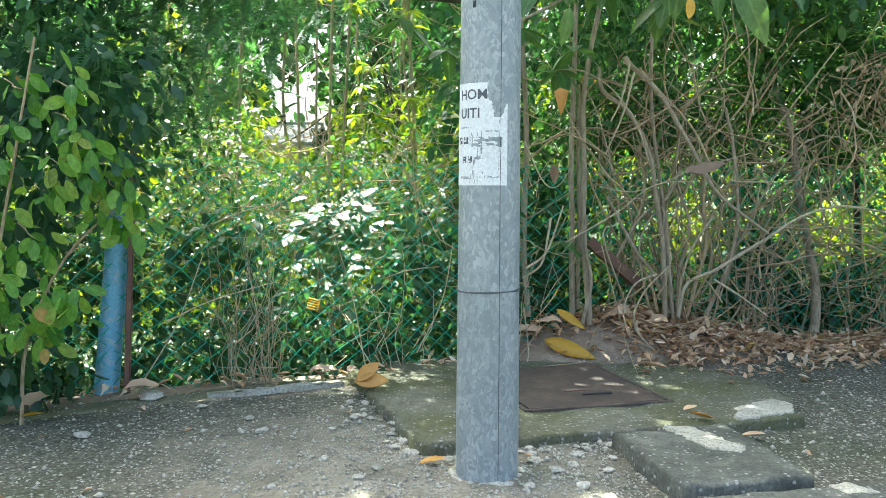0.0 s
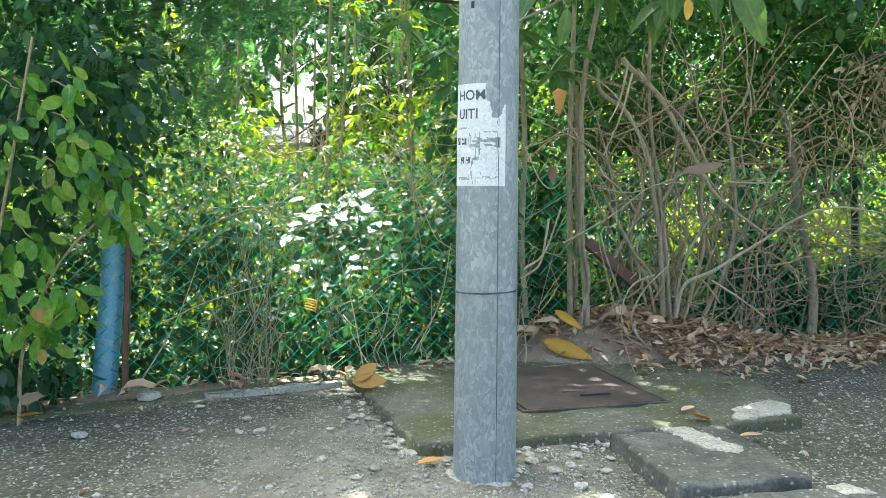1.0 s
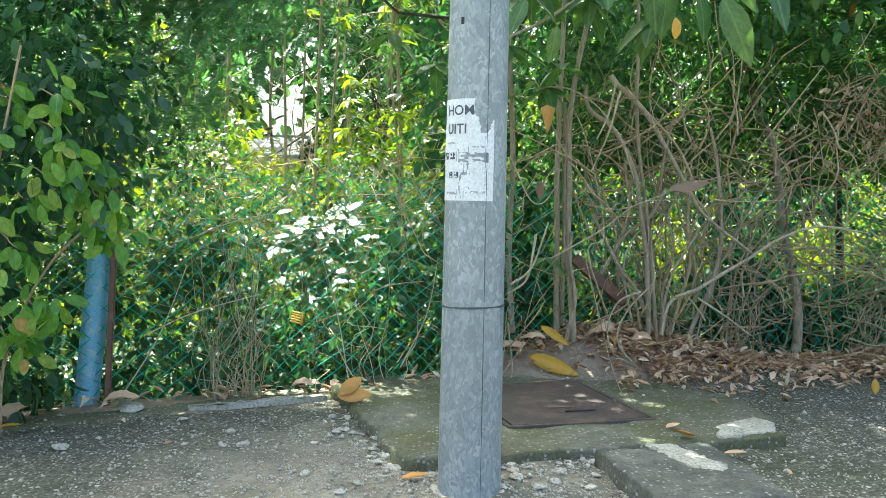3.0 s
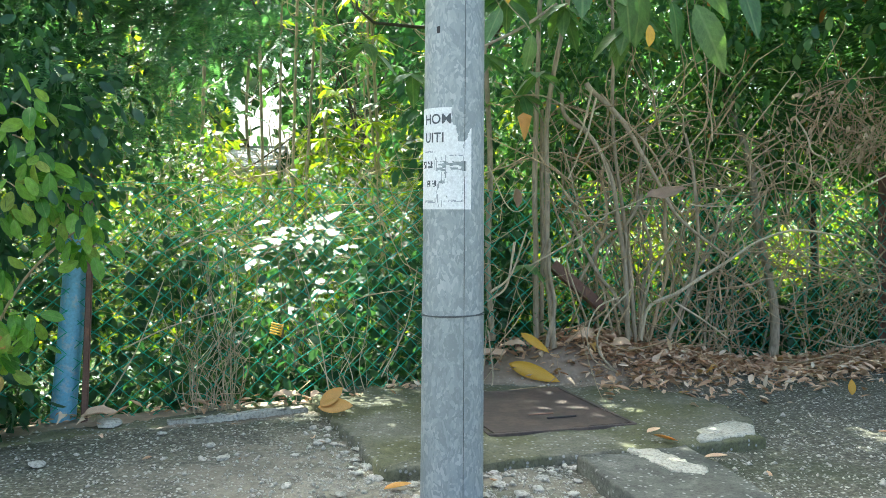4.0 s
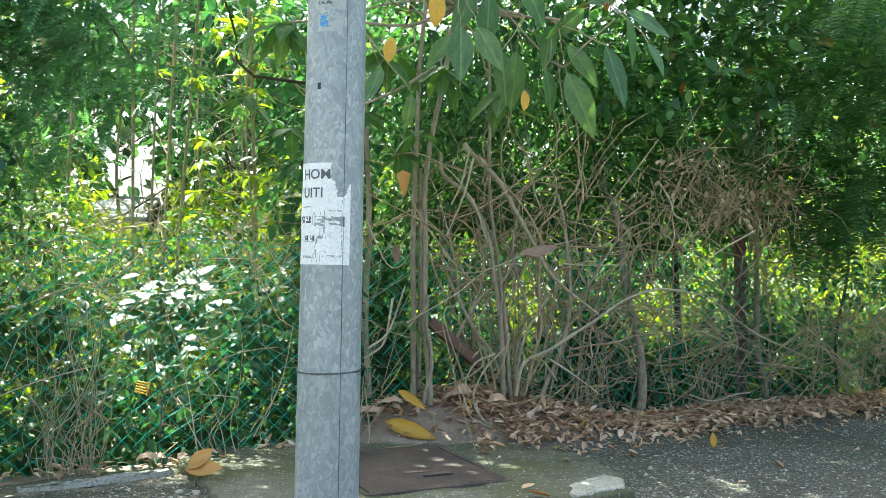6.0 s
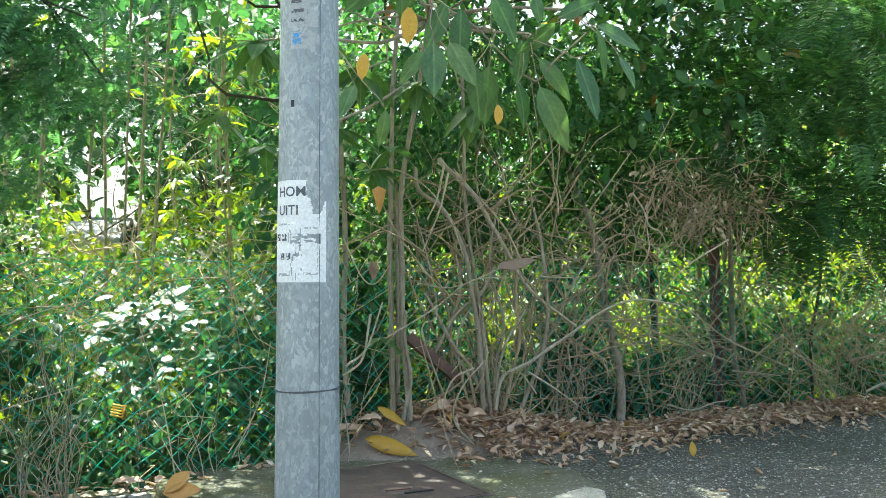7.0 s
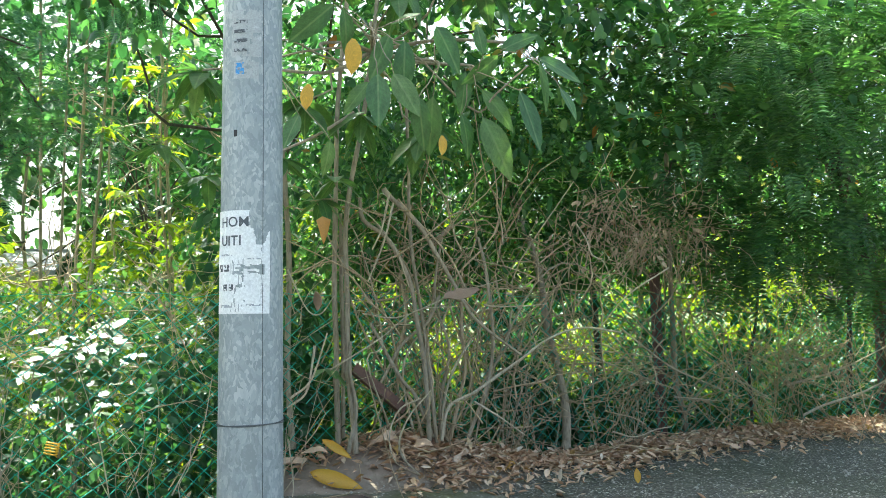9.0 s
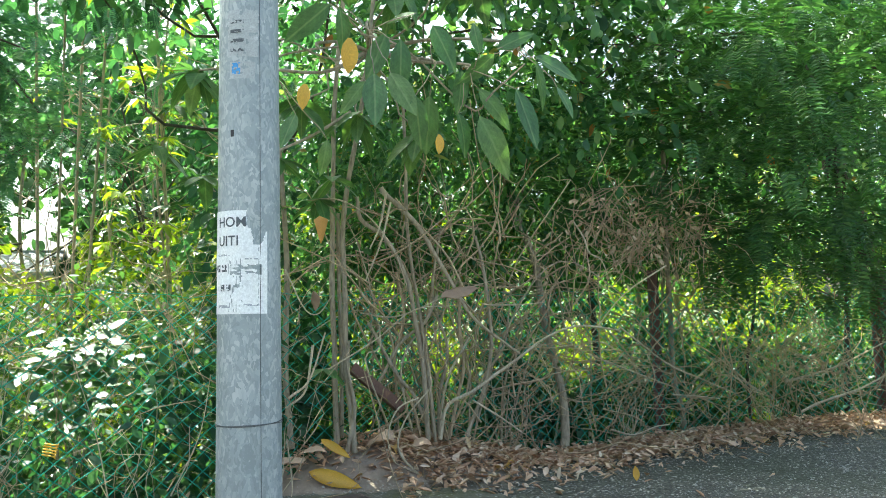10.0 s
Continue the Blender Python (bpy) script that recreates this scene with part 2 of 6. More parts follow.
GALV = galvanised()
PAINT_BLUE = painted("faded_blue_paint", (0.22, 0.50, 0.66), (0.40, 0.54, 0.6), 0.6, lo=0.54)
RUST = painted("rusty_steel", (0.19, 0.11, 0.08), (0.27, 0.15, 0.09), 0.8, 0.2)
RUST_PLATE = painted("brown_rusted_plate", (0.095, 0.075, 0.066), (0.135, 0.10, 0.083), 0.6, 0.3, 9.0, 0.5)
PVC_GREEN = painted("green_plastic_coated_wire", (0.015, 0.34, 0.22), (0.02, 0.27, 0.17), 0.4)
WIRE = painted("dark_steel_wire", (0.12, 0.13, 0.135), (0.2, 0.2, 0.2), 0.45, 0.6)
PAPER = painted("weathered_white_paper", (0.80, 0.81, 0.80), (0.72, 0.73, 0.72), 0.8, scale=30.0)
INK = painted("faded_black_ink", (0.10, 0.11, 0.12), (0.25, 0.26, 0.27), 0.8, scale=120.0)
INK_GREY = painted("washed_out_ink", (0.38, 0.40, 0.42), (0.6, 0.61, 0.62), 0.8, scale=120.0)
BLUE_INK = painted("blue_print", (0.08, 0.30, 0.62), (0.4, 0.5, 0.6), 0.7, scale=60.0)
GUM = painted("old_glue_residue", (0.40, 0.42, 0.42), (0.52, 0.54, 0.54), 0.7, scale=40.0)
BLACK = painted("black_tape", (0.02, 0.02, 0.022), (0.04, 0.04, 0.04), 0.6)
PLASTIC_YELLOW = painted("yellow_plastic", (0.75, 0.45, 0.04), (0.6, 0.35, 0.03), 0.4)
WHITEWASH = painted("white_render", (0.8, 0.8, 0.78), (0.6, 0.6, 0.57), 0.85, scale=2.0)
ROOFING = painted("grey_roof_sheet", (0.35, 0.36, 0.37), (0.25, 0.22, 0.2), 0.6, scale=2.0)

# ---- mesh tools ----


def mesh_from(name, verts, faces):
    """One mesh from arrays; faces is an (n, 3) or (n, 4) array, or a list of them."""
    groups = faces if isinstance(faces, list) else [faces]
    groups = [np.asarray(g) for g in groups if len(g)]
    loops = np.concatenate([g.ravel() for g in groups])
    sizes = np.concatenate([np.full(len(g), g.shape[1]) for g in groups])
    me = bpy.data.meshes.new(name)
    me.vertices.add(len(verts))
    me.vertices.foreach_set("co", np.asarray(verts, dtype=np.float32).ravel())
    me.loops.add(len(loops))
    me.loops.foreach_set("vertex_index", loops.astype(np.int32))
    me.polygons.add(len(sizes))
    me.polygons.foreach_set("loop_start", np.concatenate([[0], np.cumsum(sizes)[:-1]]).astype(np.int32))
    me.update(calc_edges=True)
    return me


def smooth(me, on=True):
    me.polygons.foreach_set("use_smooth", np.full(len(me.polygons), on))
    return me


def add_mesh(name, me, material, parent=None, label=""):
    ob = new(name, me)
    if not me.materials:
        me.materials.append(material)
    if parent is not None:
        ob.parent = parent
    return tagged(ob, label)


def part(name, bm, material, parent, label=""):
    me = bpy.data.meshes.new(name)
    bm.to_mesh(me)
    bm.free()
    return add_mesh(name, me, material, parent, label)


def thing(name, label, category, at=(0, 0, 0), group="", kind=""):
    e = new(name)
    e.location = at
    e.empty_display_size = 0.05
    return tagged(e, label, category, group, kind)


def unit(v):
    return v / np.maximum(np.linalg.norm(v, axis=-1, keepdims=True), 1e-9)


def smooth_line(pts, n):
    """A smooth curve through control points, n samples."""
    p = np.asarray(pts, float)
    k = len(p)
    ext = np.vstack([2 * p[0] - p[1], p, 2 * p[-1] - p[-2]])
    u = np.linspace(0, k - 1 - 1e-6, n)
    i = u.astype(int)
    f = (u - i)[:, None]
    a, b, c, d = ext[i], ext[i + 1], ext[i + 2], ext[i + 3]
    return 0.5 * (2 * b + (c - a) * f + (2 * a - 5 * b + 4 * c - d) * f**2 + (3 * b - a - 3 * c + d) * f**3)


def tube(line, r0, r1, sides=6, lump=0.0):
    """Verts and quads of a tapered tube along a line."""
    line = np.asarray(line, float)
    n = len(line)
    tan = unit(np.gradient(line, axis=0))
    ref = np.array([0.31, 0.87, 0.13]) if abs(tan[:, 1]).mean() < 0.8 else np.array([0.9, 0.1, 0.2])
    u = unit(np.cross(tan, ref))
    w = np.cross(tan, u)
    r = np.linspace(r0, r1, n)[:, None]
    if lump:
        r = r * (1 + lump * rng.uniform(-1, 1, (n, 1)))
    a = np.linspace(0, 2 * np.pi, sides, endpoint=False)
    ring = line[:, None, :] + (u[:, None, :] * np.cos(a)[None, :, None] + w[:, None, :] * np.sin(a)[None, :, None]) * r[:, None, :]
    v = ring.reshape(-1, 3)
    i = np.arange(n - 1)[:, None] * sides
    j = np.arange(sides)[None, :]
    jn = (j + 1) % sides
    q = np.stack([i + j, i + jn, i + sides + jn, i + sides + j], -1).reshape(-1, 4)
    return v, q


class Bunch:
    """Gathers tubes and leaves into one mesh."""

    def __init__(self):
        self.v, self.q, self.n = [], [], 0

    def add(self, v, q):
        self.v.append(v)
        self.q.append(np.asarray(q) + self.n)
        self.n += len(v)

    def mesh(self, name, smoothed=True):
        quads = [q for q in self.q if q.shape[1] == 4]
        tris = [q for q in self.q if q.shape[1] == 3]
        me = mesh_from(name, np.concatenate(self.v), [np.concatenate(g) for g in (quads, tris) if g])
        return smooth(me, smoothed)


def wander(a, b, n=9, wob=0.06, sag=0.0):
    """A crooked line from a to b."""
    a, b = np.asarray(a, float), np.asarray(b, float)
    s = np.linspace(0, 1, 5)[:, None]
    p = a + (b - a) * s
    p[1:-1] += rng.normal(0, wob, (3, 3))
    p[:, 2] -= sag * np.sin(np.pi * s[:, 0])
    return smooth_line(p, n)


# leaf blades: x along the blade, y across, z the upper side
def blade(n, shape, fold=0.18, curl=0.15):
    xs = np.linspace(0, 1, n)
    w = np.array([shape(x) for x in xs])
    rows = []
    for x, h in zip(xs, w):
        z = -curl * x * x
        rows += [(x, -h, z + fold * h), (x, 0, z), (x, h, z + fold * h)]
    v = np.array(rows)
    q = []
    for i in range(n - 1):
        k = 3 * i
        q += [(k, k + 3, k + 4, k + 1), (k + 1, k + 4, k + 5, k + 2)]
    return v, np.array(q)


SMALL = (np.array([(0, 0, 0), (0.45, -0.24, 0.05), (0.5, 0, -0.02), (0.45, 0.24, 0.05), (1, 0, -0.1)], float), np.array([(0, 1, 2), (1, 4, 2), (0, 2, 3), (2, 4, 3)]))
OVAL = blade(6, lambda x: 0.27 * math.sin(math.pi * min(1, x * 0.97 + 0.03)) ** 0.7 * (1 - 0.15 * x) + (0 if x < 1 else -0.02))
LANCE = blade(9, lambda x: 0.155 * math.sin(math.pi * x**0.85) ** 0.9 + 0.004, 0.25, 0.28)


def pinnate(pairs=10, leaflet=0.24):
    """A feather-shaped leaf: a stalk with pairs of leaflets, one unit long."""
    v, q = [], []
    for i in range(pairs):
        x = 0.12 + 0.85 * i / (pairs - 1)
        L = leaflet * (1 - 0.45 * abs(i / (pairs - 1) - 0.4))
        for s in (-1, 1):
            k = len(v)
            z = -0.25 * x * x
            v += [(x, 0, z), (x + 0.11 * L * 2, s * L * 0.45, z + 0.01), (x + 0.3 * L, s * L, z - 0.03), (x - 0.055 * L * 2, s * L * 0.55, z + 0.01)]
            q.append((k, k + 1, k + 2, k + 3) if s > 0 else (k, k + 3, k + 2, k + 1))
    k = len(v)
    v += [(0, -0.006, 0), (0, 0.006, 0), (0.97, 0.003, -0.235), (0.97, -0.003, -0.235)]
    q.append((k, k + 1, k + 2, k + 3))
    return np.array(v), np.array(q)


FEATHER = pinnate(10, 0.24)
FINE_FEATHER = pinnate(15, 0.17)


def leaves(template, at, along, up, size):
    """Verts and faces of many leaves."""
    tv, tq = template
    at, along, up = np.asarray(at), unit(np.asarray(along)), np.asarray(up)
    side = unit(np.cross(up, along))
    nrm = np.cross(along, side)
    s = np.asarray(size)[:, None, None]
    v = at[:, None, :] + s * (tv[None, :, 0:1] * along[:, None] + tv[None, :, 1:2] * side[:, None] + tv[None, :, 2:3] * nrm[:, None])
    q = tq[None] + (np.arange(len(at)) * len(tv))[:, None, None]
    return v.reshape(-1, 3), q.reshape(-1, tq.shape[1])


def scatter(n, centres, spread, droop=0.4, lift=0.9, tilt=0.5):
    """Places, directions and upper sides for n leaves round clump centres."""
    c = centres[rng.integers(0, len(centres), n)]
    off = rng.normal(0, 1, (n, 3)) * np.asarray(spread)
    d = unit(off + rng.normal(0, 0.02, (n, 3))) * 0.8 + rng.normal(0, 0.6, (n, 3))
    d[:, 2] -= droop
    up = rng.normal(0, tilt, (n, 3))
    up[:, 2] += lift
    return c + off, d, up


def clumps(n, lo, hi):
    return rng.uniform(0, 1, (n, 3)) * (np.array(hi, float) - np.array(lo)) + np.array(lo)


def hash_noise(x, y, f, seed):
    """Smooth value noise on arrays."""
    x, y = x * f, y * f
    i, j = np.floor(x), np.floor(y)
    u, w = x - i, y - j
    u, w = u * u * (3 - 2 * u), w * w * (3 - 2 * w)

    def h(a, b):
        s = np.sin(a * 127.1 + b * 311.7 + seed * 74.7) * 43758.5453
        return s - np.floor(s)

    return (h(i, j) * (1 - u) + h(i + 1, j) * u) * (1 - w) + (h(i, j + 1) * (1 - u) + h(i + 1, j + 1) * u) * w


SUN_WAY = np.array([math.sin(SUN_AZ) * math.cos(SUN_EL), math.cos(SUN_AZ) * math.cos(SUN_EL), math.sin(SUN_EL)])
# holes in the crowns above, where the sun comes through
HOLES = np.array([(-0.58, 4.35, 0.66, 0.45), (-1.0, 4.5, 0.2, 0.22), (-0.12, 2.98, 0.05, 0.10), (0.50, 2.32, 0.0, 0.12), (2.6, 3.75, 0.0, 0.13), (3.2, 4.3, 0.0, 0.13), (-0.25, 5.1, 0.9, 0.35), (1.9, 3.3, 0.0, 0.12), (2.9, 3.9, 0.0, 0.10), (2.2, 4.05, 0.0, 0.10)])


THIN = np.array([(1.5, 4.4, 0.1, 0.50), (2.3, 4.6, 0.0, 0.55), (3.1, 4.9, 0.0, 0.55), (4.0, 5.2, 0.0, 0.60), (4.9, 5.4, 0.0, 0.60)])  # thinner parts


def unshaded(at):
    # a tall break in the foliage towards the white house
    far = np.maximum(at[:, 1], 0.1)
    rise = (at[:, 2] - 0.89) / far
    ok = ~((at[:, 1] > 3.7) & (np.abs(at[:, 0] / far + 0.172) < 0.018 + 0.026 * hash_noise(at[:, 0], at[:, 2], 4, 9)) & (rise > 0.03) & (rise < 0.14) & (hash_noise(at[:, 0] + at[:, 1], at[:, 2], 7, 12) > 0.3))
    for h in THIN:
        d = at - h[:3]
        along = d @ SUN_WAY
        away = np.linalg.norm(d - along[:, None] * SUN_WAY, axis=1)
        ok &= ~((along > 0.5) & (away < h[3]) & (hash_noise(at[:, 0], at[:, 1], 6, 4) > 0.36))
    for h in HOLES:
        d = at - h[:3]
        along = d @ SUN_WAY
        away = np.linalg.norm(d - along[:, None] * SUN_WAY, axis=1)
        ok &= ~((along > 0.5) & (away < h[3] * (0.7 + 0.5 * hash_noise(at[:, 0], at[:, 1], 5, 1))))
    return ok


def foliage(name, template, n, centres, spread, size, material, parent=None, label="", droop=0.4, lift=0.9, tilt=0.5, keep=None, lean=(0, 0, 0)):
    at, d, up = scatter(n, centres, spread, droop, lift, tilt)
    d = d + np.array(lean)
    if keep is not None:
        ok = keep(at)
        at, d, up = at[ok], d[ok], up[ok]
    sz = rng.uniform(size[0], size[1], len(at))
    v, q = leaves(template, at, d, up, sz)
    return add_mesh(name, smooth(mesh_from(name, v, q)), material, parent, label)


def crumpled(seed, w=0.24, roll=1.4):
    """A dry leaf, rolled in and buckled."""
    g = np.random.default_rng(seed)
    xs, us = np.linspace(0, 1, 12), np.linspace(-1, 1, 7)
    rows = []
    tw, bend = g.uniform(-0.8, 0.8), g.uniform(-0.25, 0.45)
    ph = g.uniform(0, 6, 3)
    for x in xs:
        h = w * math.sin(math.pi * x**0.85) ** 0.75 + 0.004
        a = tw * (x - 0.5)
        for u in us:
            r = roll * (0.6 + 0.4 * math.sin(5 * x + ph[0]))
            y = h * math.sin(u * r) / r
            z = h * (1 - math.cos(u * r)) / r + 0.018 * math.sin(17 * x + ph[1] + 3 * u) * abs(u) + 0.012 * math.sin(29 * x + ph[2])
            rows.append((x, y * math.cos(a) - z * math.sin(a), y * math.sin(a) + z * math.cos(a) + bend * x * (1 - x)))
    k = len(us)
    q = [(i * k + j, (i + 1) * k + j, (i + 1) * k + j + 1, i * k + j + 1) for i in range(11) for j in range(k - 1)]
    return np.array(rows), np.array(q)


# ---- ground ----
FENCE = np.array([(-4.2, 1.7), (-2.6, 2.78), (-1.45, 3.52), (-0.45, 3.92), (0.55, 4.33), (2.0, 4.80), (3.2, 5.28), (4.3, 5.5), (7.5, 5.75), (12, 5.9)])


def fence_y(x):
    return np.interp(x, FENCE[:, 0], FENCE[:, 1])


def ground_z(x, y):
    x, y = np.asarray(x, float), np.asarray(y, float)
    past = np.clip((y - fence_y(x) - 0.05) / 0.35, 0, 1)
    z = -0.28 * past * past * (3 - 2 * past) + 0.1 * np.clip((y - 8) / 10, 0, 3)
    z = z + 0.20 * np.exp(-(((x - 0.75) / 0.50) ** 2 + ((y - 4.42) / 0.27) ** 2)) + 0.09 * np.exp(-(((x - 1.35) / 0.45) ** 2 + ((y - 4.5) / 0.22) ** 2))
    rough = np.exp(-((x / 6) ** 2) - ((y - 3) / 6) ** 2)
    z = z + rough * (0.020 * (hash_noise(x, y, 3.1, 1) - 0.5) + 0.012 * (hash_noise(x, y, 11, 2) - 0.5) + 0.008 * (hash_noise(x, y, 31, 3) - 0.5))
    return z


def build_ground():
    s = np.linspace(-1, 1, 301)
    xs = 0.6 + 4.2 * s + 320 * np.sign(s) * np.abs(s) ** 9
    ys = 3.6 + 3.2 * s + 320 * np.sign(s) * np.abs(s) ** 9
    X, Y = np.meshgrid(xs, ys)
    Z = ground_z(X, Y)
    v = np.stack([X, Y, Z], -1).reshape(-1, 3)
    n = len(xs)
    i = (np.arange(n - 1)[:, None] * n + np.arange(n - 1)[None]).reshape(-1)
    me = smooth(mesh_from("ground", v, np.stack([i, i + 1, i + n + 1, i + n], -1)))
    at = me.attributes.new("soil", "FLOAT", "POINT")
    mound = np.exp(-(((X - 0.80) / 0.80) ** 2 + ((Y - 4.34) / 0.34) ** 2)) * 1.6
    wob = 0.25 * (hash_noise(X, Y, 4, 5) - 0.5) + 0.15 * (hash_noise(X, Y, 13, 6) - 0.5)
    soil = np.clip((Y - fence_y(X) + 0.28 + wob) / 0.2, 0, 1)
    at.data.foreach_set("value", np.clip(np.maximum(soil, np.clip(mound + wob - 0.35, 0, 1)), 0, 1).astype(np.float32).ravel())
    at = me.attributes.new("grass", "FLOAT", "POINT")
    at.data.foreach_set("value", np.clip((Y - fence_y(X) - 0.7 + wob) / 0.5, 0, 1).astype(np.float32).ravel())
    g = add_mesh("ground", me, GROUND)
    return tagged(g, "weathered dark asphalt and gravelly earth with moss and soil", "ground", kind="structure")


build_ground()


def slab(name, pts, z0, z1, material, jitter=0.012, step=0.04, round_by=0.012, parent=None):
    """A cast slab on an outline: crumbly edge, rounded rim, uneven top."""
    p = np.array(pts, float)
    edge = []
    for a, b in zip(p, np.roll(p, -1, 0)):
        k = max(2, int(np.linalg.norm(b - a) / step))
        edge += [a + (b - a) * i / k for i in range(k)]
    edge = np.array(edge)
    edge += rng.normal(0, jitter, edge.shape) * 0.6
    c = edge.mean(0)
    inward = unit(c - edge)
    bm = bmesh.new()
    levels = [(0.0, z0), (0.0, z1 - round_by), (round_by * 0.35, z1 - round_by * 0.3), (round_by * 1.2, z1)]
    rings = [[bm.verts.new((*(e + w * d), z + (rng.normal(0, 0.003) if d else 0))) for e, w in zip(edge, inward)] for d, z in levels]
    for f in (0.7, 0.4, 0.15):
        rings.append([bm.verts.new((*(c + (e + w * round_by * 1.2 - c) * f), z1 + 0.004 * math.sin(9 * e[0] + 7 * e[1]) + rng.normal(0, 0.0012))) for e, w in zip(edge, inward)])
    n = len(edge)
    for a, b in zip(rings, rings[1:]):
        for i in range(n):
            bm.faces.new((a[i], a[(i + 1) % n], b[(i + 1) % n], b[i]))
    bm.faces.new(rings[-1])
    bmesh.ops.recalc_face_normals(bm, faces=bm.faces)
    me = bpy.data.meshes.new(name)
    bm.to_mesh(me)
    bm.free()
    return add_mesh(name, smooth(me), material, parent)

# ---- paving ----
apron = slab("pavement", [(-0.43, 3.80), (-0.31, 3.52), (-0.195, 3.17), (-0.122, 2.88), (-0.062, 2.75), (0.28, 2.84), (0.60, 2.92), (1.05, 3.02), (1.36, 3.15), (1.41, 3.40), (1.40, 3.6), (1.36, 3.85), (1.1, 4.08), (0.5, 4.2), (0.0, 4.2), (-0.42, 3.98)], -0.05, 0.042, CONC_MOSS, jitter=0.018)
tagged(apron, "mossy broken concrete apron round the manhole", "pavement", kind="structure")


def build_kerb():
    """A low worn strip swept along the foot of the fence."""
    line = smooth_line([(-4.0, 1.72), (-2.7, 2.56), (-1.66, 3.17), (-1.14, 3.47), (-0.62, 3.73), (-0.28, 3.84)], 150)
    line = np.column_stack([line[:, :2], np.zeros(150)])
    side = unit(np.cross(np.gradient(line, axis=0), [0, 0, 1.0]))
    prof = [(0.085, -0.06), (0.075, 0.004), (0.05, 0.014), (0.0, 0.017), (-0.05, 0.013), (-0.07, -0.005), (-0.08, -0.06)]
    rows = []
    for i, (p, sd) in enumerate(zip(line, side)):
        wear = 0.5 + 0.7 * float(hash_noise(np.array(p[0]), np.array(p[1]), 4.0, 3)) + 0.3 * float(hash_noise(np.array(p[0]), np.array(p[1]), 17.0, 4))
        for o, z in prof:
            rows.append(p + sd * (o * (0.85 + 0.3 * wear * 0.5) + rng.normal(0, 0.003)) + np.array([0, 0, z * wear if z > 0 else z]) + np.array([0, 0, rng.normal(0, 0.0015)]))
    m = len(prof)
    q = [(i * m + j, i * m + j + 1, (i + 1) * m + j + 1, (i + 1) * m + j) for i in range(149) for j in range(m - 1)]
    return add_mesh("kerb", smooth(mesh_from("kerb", np.array(rows), np.array(q))), CONC_MOSS)


kerb = build_kerb()
tagged(kerb, "low mossy concrete kerb strip below the fence", "kerb", kind="structure")

block = slab("concrete_slab", [(0.58, 2.82), (1.00, 2.95), (1.075, 2.40), (0.68, 2.30)], -0.03, 0.062, CONC_DARK, jitter=0.007, round_by=0.010)
tagged(block, "dark weathered concrete slab lying on the gravel", "concrete slab", group="loose slabs by the manhole")
block = slab("concrete_slab", [(0.70, 2.27), (1.06, 2.36), (1.62, 2.50), (1.72, 2.18), (0.78, 1.95)], -0.03, 0.046, CONC_DARK, jitter=0.007, round_by=0.010)
tagged(block, "dark weathered concrete slab with a pale worn edge", "concrete slab", group="loose slabs by the manhole")
cap = slab("cement_patch", [(0.76, 2.88), (0.86, 2.89), (0.97, 2.66), (0.93, 2.60), (0.84, 2.66)], 0.058, 0.0665, CONC_PALE, jitter=0.010, step=0.02, round_by=0.003)
tagged(cap, "pale cement smear on the dark slab", "cement patch", group="pale cement patches")
cap = slab("cement_patch", [(1.08, 3.06), (1.19, 3.10), (1.33, 3.16), (1.37, 3.27), (1.32, 3.35), (1.22, 3.30), (1.12, 3.20)], 0.036, 0.0475, CONC_PALE, jitter=0.010, step=0.022, round_by=0.004)
tagged(cap, "pale rough cement patch at the apron's corner", "cement patch", group="pale cement patches")
cap = slab("cement_patch", [(1.10, 2.36), (1.17, 2.38), (1.22, 2.30), (1.12, 2.29)], 0.042, 0.0505, CONC_PALE, jitter=0.006, step=0.015, round_by=0.003)
tagged(cap, "pale cement smear on the worn slab", "cement patch", group="pale cement patches")


cap = slab("cement_patch", [(-0.98, 3.50), (-0.72, 3.62), (-0.47, 3.745), (-0.43, 3.71), (-0.50, 3.69), (-0.74, 3.575), (-0.96, 3.47)], 0.0, 0.026, CONC_PALE, jitter=0.006, step=0.02, round_by=0.004)
tagged(cap, "pale cement ridge along the mossy kerb", "cement patch", group="pale cement patches")


